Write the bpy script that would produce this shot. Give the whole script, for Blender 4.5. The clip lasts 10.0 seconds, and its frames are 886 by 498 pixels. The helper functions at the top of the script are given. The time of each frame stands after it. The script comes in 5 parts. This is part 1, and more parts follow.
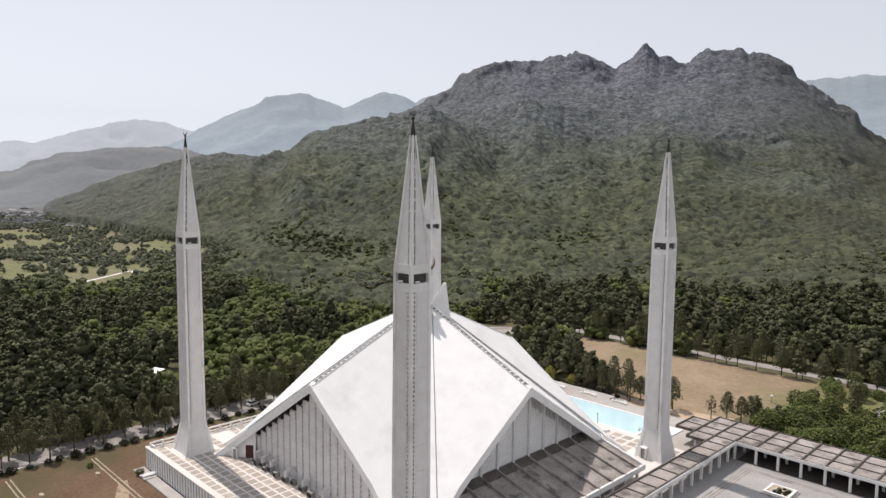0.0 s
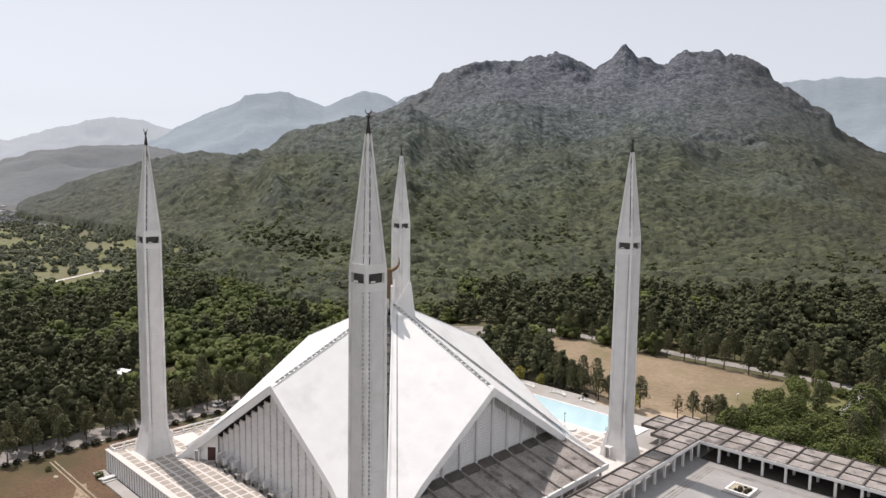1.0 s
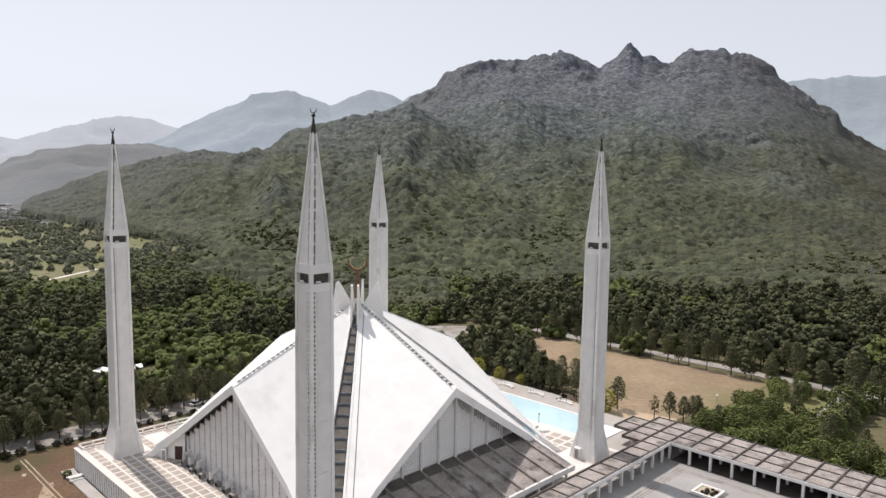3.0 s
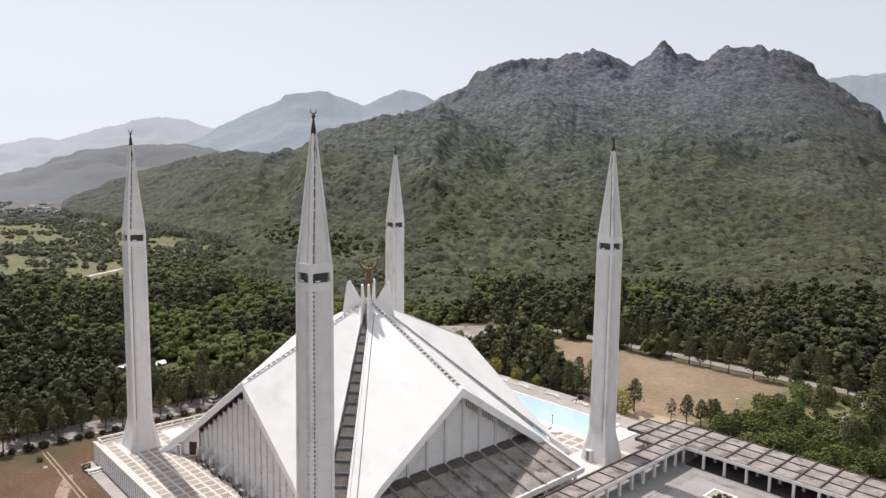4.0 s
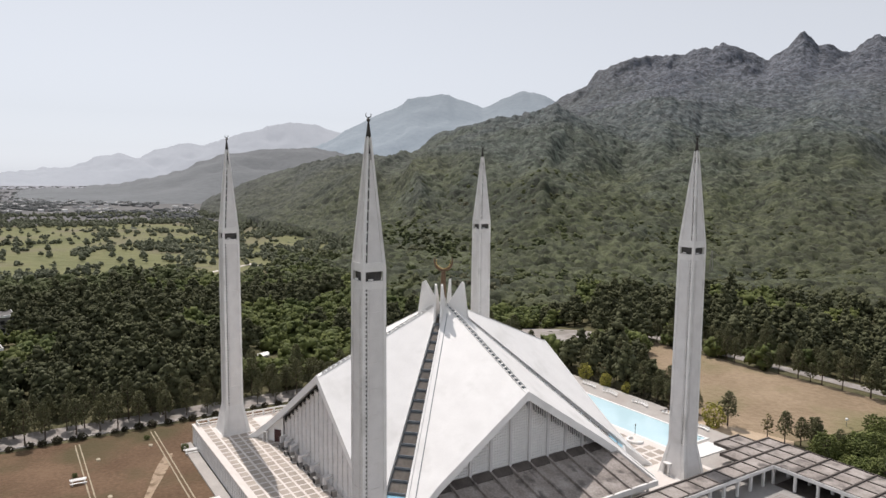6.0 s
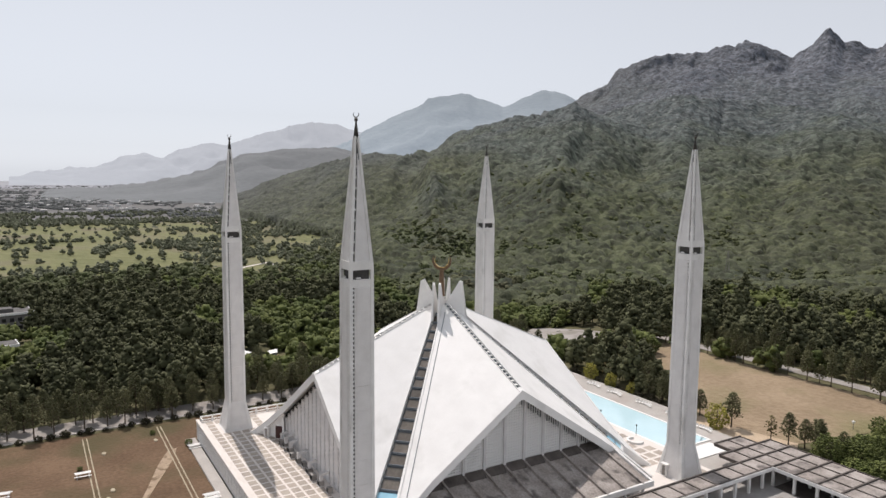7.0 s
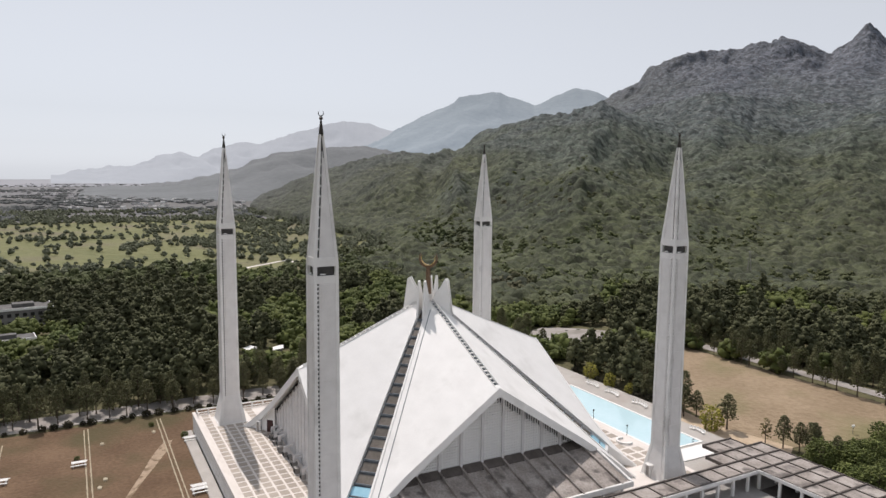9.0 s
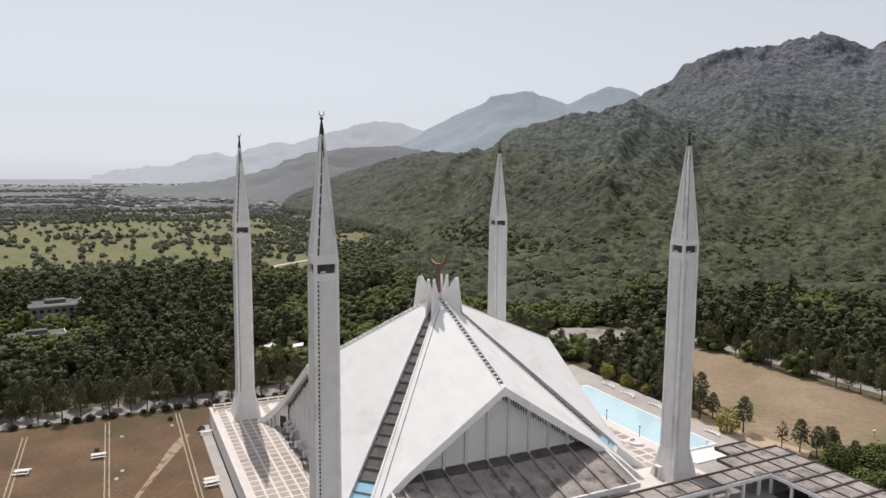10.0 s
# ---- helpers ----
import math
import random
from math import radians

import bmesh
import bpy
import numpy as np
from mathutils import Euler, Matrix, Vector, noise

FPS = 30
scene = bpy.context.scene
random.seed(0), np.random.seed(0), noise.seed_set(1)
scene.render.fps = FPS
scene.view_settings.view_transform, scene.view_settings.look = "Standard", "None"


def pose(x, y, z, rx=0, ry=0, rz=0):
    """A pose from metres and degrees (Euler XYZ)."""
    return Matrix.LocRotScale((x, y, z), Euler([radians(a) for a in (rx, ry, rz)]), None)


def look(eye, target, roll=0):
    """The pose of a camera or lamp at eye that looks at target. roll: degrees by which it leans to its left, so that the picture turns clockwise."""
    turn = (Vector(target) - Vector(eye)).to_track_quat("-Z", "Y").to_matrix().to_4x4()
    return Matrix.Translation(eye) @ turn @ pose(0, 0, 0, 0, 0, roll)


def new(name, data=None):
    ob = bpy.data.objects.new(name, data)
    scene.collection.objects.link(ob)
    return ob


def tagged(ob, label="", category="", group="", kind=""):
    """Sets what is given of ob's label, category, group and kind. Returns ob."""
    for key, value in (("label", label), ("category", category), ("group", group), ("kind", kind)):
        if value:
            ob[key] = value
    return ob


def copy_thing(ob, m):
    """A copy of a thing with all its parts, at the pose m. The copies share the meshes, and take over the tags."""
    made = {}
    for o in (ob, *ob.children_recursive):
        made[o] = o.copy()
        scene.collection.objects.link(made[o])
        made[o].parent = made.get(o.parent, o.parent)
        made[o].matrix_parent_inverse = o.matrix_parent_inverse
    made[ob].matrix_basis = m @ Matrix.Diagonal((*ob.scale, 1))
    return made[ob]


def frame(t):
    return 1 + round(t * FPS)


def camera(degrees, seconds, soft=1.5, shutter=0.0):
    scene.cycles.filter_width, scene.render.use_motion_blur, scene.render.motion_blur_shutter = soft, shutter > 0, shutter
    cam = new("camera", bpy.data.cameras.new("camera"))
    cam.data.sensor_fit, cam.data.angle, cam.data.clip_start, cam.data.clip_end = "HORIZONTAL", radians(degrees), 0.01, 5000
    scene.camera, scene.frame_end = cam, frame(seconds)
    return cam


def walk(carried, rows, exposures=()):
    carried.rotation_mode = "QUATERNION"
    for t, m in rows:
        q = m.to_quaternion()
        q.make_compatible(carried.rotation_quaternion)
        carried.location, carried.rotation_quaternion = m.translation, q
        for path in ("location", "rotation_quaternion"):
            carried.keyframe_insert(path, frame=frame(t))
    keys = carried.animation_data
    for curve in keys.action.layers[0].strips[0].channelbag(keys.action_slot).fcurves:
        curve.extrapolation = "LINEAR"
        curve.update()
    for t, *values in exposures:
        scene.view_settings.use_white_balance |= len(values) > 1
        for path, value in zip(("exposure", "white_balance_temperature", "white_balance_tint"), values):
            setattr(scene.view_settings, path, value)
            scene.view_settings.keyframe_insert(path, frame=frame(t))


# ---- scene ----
cam = camera(65.2, 10.0, soft=1.5)
PATH = [
    (0, (116.605, -108.582, 70.149), (115.185, -107.19, 69.942), 0.6),
    (0.5, (117.708, -106.949, 70.15), (116.3, -105.544, 69.941), 0.8),
    (1, (118.81, -105.339, 70.159), (117.427, -103.909, 69.951), 0.8),
    (1.5, (120.082, -103.734, 70.186), (118.74, -102.266, 69.978), 1.0),
    (2, (121.498, -101.998, 70.227), (120.176, -100.512, 70.019), 1.0),
    (2.5, (123.06, -100.181, 70.273), (121.701, -98.728, 70.064), 0.9),
    (4, (128.234, -94.894, 70.548), (126.772, -93.546, 70.334), 0.8),
    (4.5, (130.01, -92.986, 70.588), (128.5, -91.692, 70.376), 0.7),
    (5, (131.792, -91.017, 70.607), (130.226, -89.792, 70.395), 0.7),
    (5.5, (133.543, -89.024, 70.619), (131.92, -87.875, 70.407), 0.6),
    (6, (135.257, -87.019, 70.619), (133.583, -85.944, 70.406), 0.6),
    (7.5, (140.143, -80.681, 70.659), (138.435, -79.663, 70.443), 0.6),
    (8, (141.644, -78.412, 70.663), (139.929, -77.406, 70.446), 0.7),
    (8.5, (143.141, -76.144, 70.645), (141.412, -75.164, 70.427), 0.7),
    (9, (144.656, -73.915, 70.616), (142.905, -72.973, 70.396), 0.6),
    (9.5, (146.16, -71.702, 70.59), (144.388, -70.803, 70.369), 0.6),
    (10, (147.63, -69.49, 70.565), (145.838, -68.631, 70.343), 0.5),
]
walk(cam, [(t, look(eye, target, roll)) for t, eye, target, roll in PATH],
     exposures=[(0, 0.06, 6500, 12.5), (2.5, 0.11, 6500, 12.5), (4, 0.10, 6500, 12.5), (6, -0.02, 6500, 12), (7.5, -0.05, 6500, 12), (10, -0.11, 6500, 12)])


# ---- light ----
TO_SUN = Vector((-0.53, 0.04, 0.86)).normalized()
world = bpy.data.worlds.new("sky")
scene.world = world
world.use_nodes = True
wn = world.node_tree
sky = wn.nodes.new("ShaderNodeTexSky")
sky.sky_type = "NISHITA"
sky.sun_disc = False
sky.sun_elevation = math.asin(TO_SUN.z)
sky.sun_rotation = math.atan2(TO_SUN.x, TO_SUN.y)
sky.air_density, sky.dust_density, sky.ozone_density = 1.0, 0.6, 1.0
haze = wn.nodes.new("ShaderNodeHueSaturation")
haze.inputs["Saturation"].default_value = 0.12
wn.links.new(sky.outputs[0], haze.inputs["Color"])
cool = wn.nodes.new("ShaderNodeMix")
cool.data_type, cool.blend_type = "RGBA", "MULTIPLY"
cool.inputs["Factor"].default_value = 1.0
cool.inputs[7].default_value = (0.95, 0.995, 1.05, 1)
veil = wn.nodes.new("ShaderNodeMix")
veil.data_type = "RGBA"
veil.inputs["Factor"].default_value = 0.5
veil.inputs[7].default_value = (6.7, 6.75, 6.95, 1)
wn.links.new(haze.outputs[0], veil.inputs[6])
wn.links.new(veil.outputs[2], cool.inputs[6])
wn.links.new(cool.outputs[2], wn.nodes["Background"].inputs[0])
wn.nodes["Background"].inputs[1].default_value = 0.111
sun = bpy.data.lights.new("sun", "SUN")
sun.energy, sun.angle, sun.color = 3.8, radians(0.6), (1.0, 0.93, 0.87)
new("sun", sun).matrix_world = look((0, 0, 300), Vector((0, 0, 300)) - TO_SUN)


# ---- materials ----
def material(name, a, b, rough=0.8, scale=1.0, fine=12.0, bump=0.2, metal=0.0, island=0.0, vary=0.0, spec=0.3, dirt=None, dirt_scale=0.1, dirt_from=0.55):
    """Two colours mixed by coarse and fine grain, with relief; island and vary shift the value piece by piece."""
    m = bpy.data.materials.new(name)
    m.use_nodes = True
    t = m.node_tree
    N, L = t.nodes.new, t.links.new
    p = t.nodes["Principled BSDF"]
    p.inputs["Roughness"].default_value = rough
    p.inputs["Metallic"].default_value = metal
    p.inputs["Specular IOR Level"].default_value = spec
    geo = N("ShaderNodeNewGeometry")
    n1, n2 = N("ShaderNodeTexNoise"), N("ShaderNodeTexNoise")
    n1.inputs["Scale"].default_value, n1.inputs["Detail"].default_value = scale, 5
    n2.inputs["Scale"].default_value, n2.inputs["Detail"].default_value = scale * fine, 4
    for n in (n1, n2):
        L(geo.outputs["Position"], n.inputs["Vector"])
    mixf = N("ShaderNodeMath")
    mixf.operation = "MULTIPLY_ADD"
    mixf.inputs[1].default_value = 0.4
    L(n2.outputs[0], mixf.inputs[0])
    half = N("ShaderNodeMath")
    half.operation = "MULTIPLY"
    half.inputs[1].default_value = 0.6
    L(n1.outputs[0], half.inputs[0])
    L(half.outputs[0], mixf.inputs[2])
    ramp = N("ShaderNodeValToRGB")
    ramp.color_ramp.elements[0].position, ramp.color_ramp.elements[1].position = 0.36, 0.64
    ramp.color_ramp.elements[0].color, ramp.color_ramp.elements[1].color = (*a, 1), (*b, 1)
    L(mixf.outputs[0], ramp.inputs[0])
    colour = ramp.outputs[0]
    if dirt:
        n3 = N("ShaderNodeTexNoise")
        n3.inputs["Scale"].default_value, n3.inputs["Detail"].default_value = dirt_scale, 6
        L(geo.outputs["Position"], n3.inputs["Vector"])
        r3 = N("ShaderNodeValToRGB")
        r3.color_ramp.elements[0].position, r3.color_ramp.elements[1].position = dirt_from, dirt_from + 0.15
        L(n3.outputs[0], r3.inputs[0])
        mx = N("ShaderNodeMix")
        mx.data_type = "RGBA"
        L(r3.outputs[0], mx.inputs["Factor"])
        L(colour, mx.inputs[6])
        mx.inputs[7].default_value = (*dirt, 1)
        colour = mx.outputs[2]
    if island or vary:
        hsv = N("ShaderNodeHueSaturation")
        mr = N("ShaderNodeMapRange")
        k = island or vary
        mr.inputs["To Min"].default_value, mr.inputs["To Max"].default_value = 1 - k, 1 + k
        if island:
            L(geo.outputs["Random Per Island"], mr.inputs["Value"])
        else:
            L(N("ShaderNodeObjectInfo").outputs["Random"], mr.inputs["Value"])
        L(mr.outputs[0], hsv.inputs["Value"])
        L(colour, hsv.inputs["Color"])
        colour = hsv.outputs[0]
    L(colour, p.inputs["Base Color"])
    if bump:
        bp = N("ShaderNodeBump")
        bp.inputs["Strength"].default_value = bump
        bp.inputs["Distance"].default_value = 0.3 / scale
        L(mixf.outputs[0], bp.inputs["Height"])
        L(bp.outputs[0], p.inputs["Normal"])
    return m


def glowing(m, colour, strength):
    p = m.node_tree.nodes["Principled BSDF"]
    p.inputs["Emission Color"].default_value = (*colour, 1)
    p.inputs["Emission Strength"].default_value = strength
    return m


WHITE = material("white_marble", (0.78, 0.765, 0.745), (0.86, 0.845, 0.825), 0.55, 0.25, 20, 0.05, dirt=(0.71, 0.695, 0.67), dirt_scale=0.12, dirt_from=0.56)
CONCRETE = material("white_concrete", (0.67, 0.655, 0.635), (0.77, 0.755, 0.735), 0.8, 0.5, 14, 0.12, dirt=(0.55, 0.535, 0.515), dirt_scale=0.2)
PANEL = material("minaret_panel", (0.62, 0.6, 0.585), (0.71, 0.69, 0.675), 0.8, 0.5, 14, 0.1)
GREYRIB = material("facade_concrete", (0.6, 0.58, 0.57), (0.7, 0.68, 0.67), 0.8, 0.6, 12, 0.12)
STAINED = material("stained_concrete", (0.225, 0.195, 0.175), (0.4, 0.362, 0.335), 0.9, 0.3, 8, 0.3, dirt=(0.125, 0.11, 0.102), dirt_scale=0.35, dirt_from=0.53)
BEAMDARK = material("weathered_beam", (0.075, 0.064, 0.058), (0.13, 0.112, 0.1), 0.9, 0.6, 8, 0.3)
# near-black colour stands in for the shade inside openings
SLIT = material("opening_shade", (0.012, 0.012, 0.012), (0.02, 0.02, 0.02), 0.6, 1.0, 5, 0)
GLASSDARK = material("dark_glass", (0.10, 0.085, 0.07), (0.16, 0.14, 0.12), 0.12, 0.4, 5, 0.0, spec=0.6, vary=0.25)
FRAMEGREY = material("grey_frame", (0.12, 0.14, 0.16), (0.18, 0.2, 0.22), 0.5, 1, 8, 0)
BLUE = material("pale_blue_sheet", (0.30, 0.55, 0.68), (0.36, 0.62, 0.74), 0.3, 0.5, 6, 0)
WATER = material("pool_water", (0.48, 0.66, 0.71), (0.53, 0.70, 0.75), 0.1, 0.15, 6, 0.02, spec=0.4)
POOLRIM = material("pool_rim", (0.75, 0.74, 0.72), (0.8, 0.79, 0.77), 0.6, 1, 8, 0)
DECK = material("deck_paving", (0.36, 0.335, 0.31), (0.46, 0.432, 0.405), 0.85, 0.2, 10, 0.1, dirt=(0.36, 0.32, 0.29), dirt_scale=0.1)
BAND = material("white_paving_band", (0.62, 0.57, 0.53), (0.7, 0.65, 0.61), 0.8, 0.4, 10, 0.1)
TILE = material("tan_paving", (0.33, 0.285, 0.245), (0.42, 0.37, 0.32), 0.85, 0.5, 9, 0.1, vary=0.1)
COURT = material("court_marble", (0.3, 0.287, 0.275), (0.385, 0.37, 0.357), 0.5, 0.15, 10, 0.05, dirt=(0.33, 0.31, 0.30), dirt_scale=0.08)
LAWN = material("dry_lawn", (0.1, 0.06, 0.034), (0.175, 0.112, 0.068), 0.95, 0.07, 16, 0.3, dirt=(0.088, 0.07, 0.034), dirt_scale=0.045, dirt_from=0.5)
FIELD = material("dry_field", (0.215, 0.158, 0.1), (0.325, 0.246, 0.165), 0.95, 0.05, 12, 0.3, dirt=(0.19, 0.165, 0.085), dirt_scale=0.03, dirt_from=0.5)
SOIL = material("bare_soil", (0.42, 0.32, 0.22), (0.52, 0.41, 0.3), 0.95, 0.3, 9, 0.3)
TRODDEN = material("trodden_earth", (0.29, 0.215, 0.15), (0.41, 0.315, 0.225), 0.95, 0.4, 8, 0.3, dirt=(0.17, 0.12, 0.075), dirt_scale=0.5, dirt_from=0.5)
ROAD = material("pale_road", (0.25, 0.228, 0.21), (0.36, 0.332, 0.31), 0.9, 0.2, 12, 0.15, dirt=(0.22, 0.2, 0.175), dirt_scale=0.12)
STONE = material("garden_stone", (0.32, 0.275, 0.195), (0.45, 0.39, 0.29), 0.9, 1, 6, 0.3)
UNDER = material("forest_floor", (0.07, 0.07, 0.032), (0.13, 0.115, 0.06), 0.95, 0.04, 10, 0.4)
PLAIN = material("golf_grass", (0.115, 0.124, 0.05), (0.2, 0.195, 0.09), 0.95, 0.012, 9, 0.2, dirt=(0.15, 0.135, 0.085), dirt_scale=0.012, dirt_from=0.5)
# distance haze is mixed into this plain's base colour
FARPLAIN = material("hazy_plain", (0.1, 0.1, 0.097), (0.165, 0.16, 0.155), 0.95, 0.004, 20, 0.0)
PINE = material("pine_needles", (0.052, 0.056, 0.026), (0.09, 0.094, 0.045), 0.9, 0.05, 8, 0.0, island=0.16)
LEAF = material("broad_leaves", (0.054, 0.066, 0.026), (0.1, 0.112, 0.047), 0.9, 0.02, 7, 0.0, island=0.12, dirt=(0.09, 0.084, 0.05), dirt_scale=0.012, dirt_from=0.55)
PINE_NEAR = material("pine_foliage", (0.075, 0.08, 0.037), (0.15, 0.145, 0.07), 0.85, 0.25, 6, 0.0, island=0.35)
BUSH = material("bush_leaves", (0.075, 0.095, 0.026), (0.15, 0.17, 0.05), 0.8, 0.12, 8, 0.0, island=0.35)
DRYLEAF = material("dry_leaves", (0.11, 0.09, 0.04), (0.2, 0.17, 0.08), 0.85, 0.2, 8, 0.0, island=0.4)
LIME = material("lime_leaves", (0.23, 0.215, 0.03), (0.37, 0.34, 0.075), 0.8, 0.2, 6, 0.0, island=0.35)
BARK = material("bark", (0.06, 0.045, 0.032), (0.12, 0.09, 0.065), 0.95, 1, 6, 0.4)
SCRUB = material("hill_forest", (0.046, 0.055, 0.027), (0.08, 0.088, 0.046), 0.9, 0.022, 5, 0.3, dirt=(0.042, 0.05, 0.03), dirt_scale=0.011, dirt_from=0.5)
# far leaves greyed in base colour to stand for haze
FARTREE = material("haze_grey_trees", (0.105, 0.11, 0.108), (0.16, 0.165, 0.16), 0.9, 0.012, 6, 0.0, island=0.2)
LEAFNEAR = material("near_leaves", (0.05, 0.068, 0.018), (0.112, 0.126, 0.034), 0.88, 0.03, 7, 0.0, island=0.18)
# leaf colour paled for the haze over the plain
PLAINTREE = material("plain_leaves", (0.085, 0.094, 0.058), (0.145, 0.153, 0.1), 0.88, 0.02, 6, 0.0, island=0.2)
BUSHLIGHT = material("light_bush_leaves", (0.1, 0.13, 0.032), (0.2, 0.225, 0.07), 0.8, 0.12, 8, 0.0, island=0.3)
HEDGE = material("hedge_leaves", (0.03, 0.03, 0.016), (0.06, 0.05, 0.03), 0.85, 0.4, 6, 0.0, island=0.4)


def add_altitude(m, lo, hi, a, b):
    """Blends the base colour into grey scrub tinted with painted haze (a to b) with altitude, broken up by noise."""
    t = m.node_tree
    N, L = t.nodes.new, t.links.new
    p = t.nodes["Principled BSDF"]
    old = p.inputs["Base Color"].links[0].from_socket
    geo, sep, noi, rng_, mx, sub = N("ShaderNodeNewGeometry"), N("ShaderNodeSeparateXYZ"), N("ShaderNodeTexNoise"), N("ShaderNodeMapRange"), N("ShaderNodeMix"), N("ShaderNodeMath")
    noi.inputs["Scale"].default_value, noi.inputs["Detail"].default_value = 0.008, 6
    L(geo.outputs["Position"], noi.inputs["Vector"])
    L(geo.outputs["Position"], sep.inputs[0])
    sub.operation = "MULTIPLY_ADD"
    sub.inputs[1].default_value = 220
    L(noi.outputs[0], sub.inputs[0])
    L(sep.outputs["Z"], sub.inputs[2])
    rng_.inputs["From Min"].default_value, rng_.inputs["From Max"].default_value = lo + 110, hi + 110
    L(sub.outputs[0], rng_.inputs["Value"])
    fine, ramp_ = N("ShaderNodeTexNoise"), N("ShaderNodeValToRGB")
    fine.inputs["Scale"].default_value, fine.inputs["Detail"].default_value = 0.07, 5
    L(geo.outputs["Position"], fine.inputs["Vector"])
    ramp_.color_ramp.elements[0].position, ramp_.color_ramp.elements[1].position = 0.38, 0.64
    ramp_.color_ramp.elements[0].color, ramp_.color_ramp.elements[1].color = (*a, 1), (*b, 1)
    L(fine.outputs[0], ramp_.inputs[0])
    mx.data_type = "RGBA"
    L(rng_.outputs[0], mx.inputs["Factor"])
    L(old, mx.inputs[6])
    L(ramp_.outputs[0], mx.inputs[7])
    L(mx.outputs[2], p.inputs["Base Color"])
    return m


def add_crowns(m, scale, k):
    """Shifts the value crown by crown, in cells of the crowns' size."""
    t = m.node_tree
    N, L = t.nodes.new, t.links.new
    p = t.nodes["Principled BSDF"]
    old = p.inputs["Base Color"].links[0].from_socket
    geo, cell, sep, mr, hsv = N("ShaderNodeNewGeometry"), N("ShaderNodeTexVoronoi"), N("ShaderNodeSeparateColor"), N("ShaderNodeMapRange"), N("ShaderNodeHueSaturation")
    cell.inputs["Scale"].default_value = scale
    L(geo.outputs["Position"], cell.inputs["Vector"])
    L(cell.outputs["Color"], sep.inputs[0])
    mr.inputs["To Min"].default_value, mr.inputs["To Max"].default_value = 1 - k, 1 + k
    L(sep.outputs[0], mr.inputs["Value"])
    L(mr.outputs[0], hsv.inputs["Value"])
    L(old, hsv.inputs["Color"])
    L(hsv.outputs[0], p.inputs["Base Color"])


# haze painted as blue-grey into the middle and upper slopes
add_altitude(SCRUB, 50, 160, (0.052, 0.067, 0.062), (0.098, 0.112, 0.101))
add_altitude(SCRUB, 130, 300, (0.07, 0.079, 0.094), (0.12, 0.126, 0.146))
add_crowns(SCRUB, 0.17, 0.5)


def add_leaves(m, scale, k, bump, depth):
    """Leaf-scale light and dark with relief, over whatever colour the material has."""
    t = m.node_tree
    N, L = t.nodes.new, t.links.new
    p = t.nodes["Principled BSDF"]
    old = p.inputs["Base Color"].links[0].from_socket
    geo, noi, mr, hsv, bp = N("ShaderNodeNewGeometry"), N("ShaderNodeTexNoise"), N("ShaderNodeMapRange"), N("ShaderNodeHueSaturation"), N("ShaderNodeBump")
    noi.inputs["Scale"].default_value, noi.inputs["Detail"].default_value, noi.inputs["Roughness"].default_value = scale, 4, 0.7
    L(geo.outputs["Position"], noi.inputs["Vector"])
    mr.inputs["From Min"].default_value, mr.inputs["From Max"].default_value = 0.34, 0.66
    mr.inputs["To Min"].default_value, mr.inputs["To Max"].default_value = 1 - k, 1 + k
    L(noi.outputs[0], mr.inputs["Value"])
    L(mr.outputs[0], hsv.inputs["Value"])
    L(old, hsv.inputs["Color"])
    L(hsv.outputs[0], p.inputs["Base Color"])
    bp.inputs["Strength"].default_value, bp.inputs["Distance"].default_value = bump, depth
    L(noi.outputs[0], bp.inputs["Height"])
    L(bp.outputs[0], p.inputs["Normal"])


for m_, sc_, k_, b_, d_ in ((PINE, 0.9, 0.16, 0.35, 0.6), (LEAF, 0.7, 0.24, 0.5, 0.8), (LEAFNEAR, 0.8, 0.26, 0.6, 0.8), (SCRUB, 0.3, 0.3, 0.7, 2.5), (PLAINTREE, 0.6, 0.25, 0.5, 1.0)):
    add_leaves(m_, sc_, k_, b_, d_)


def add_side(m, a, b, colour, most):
    """Blends another colour into one side of the hills: from place a (none) to place b (most) in plan, broken by noise.
    """
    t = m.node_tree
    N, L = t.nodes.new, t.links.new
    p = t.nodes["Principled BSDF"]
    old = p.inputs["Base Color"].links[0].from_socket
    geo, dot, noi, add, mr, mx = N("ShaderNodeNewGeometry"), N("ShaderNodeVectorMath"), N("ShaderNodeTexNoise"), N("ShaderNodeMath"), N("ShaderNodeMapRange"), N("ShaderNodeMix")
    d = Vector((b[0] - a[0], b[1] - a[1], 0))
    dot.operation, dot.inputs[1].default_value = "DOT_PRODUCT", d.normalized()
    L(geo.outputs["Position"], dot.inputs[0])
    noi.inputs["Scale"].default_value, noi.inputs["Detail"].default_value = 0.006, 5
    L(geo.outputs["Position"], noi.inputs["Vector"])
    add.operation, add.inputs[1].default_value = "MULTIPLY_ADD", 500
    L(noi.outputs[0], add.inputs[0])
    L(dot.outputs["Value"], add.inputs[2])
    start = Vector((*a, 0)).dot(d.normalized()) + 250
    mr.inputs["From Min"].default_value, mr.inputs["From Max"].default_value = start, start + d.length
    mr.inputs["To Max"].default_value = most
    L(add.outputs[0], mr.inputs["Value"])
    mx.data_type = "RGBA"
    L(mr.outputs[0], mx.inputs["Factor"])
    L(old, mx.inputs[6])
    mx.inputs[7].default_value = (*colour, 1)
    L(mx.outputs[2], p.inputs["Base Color"])


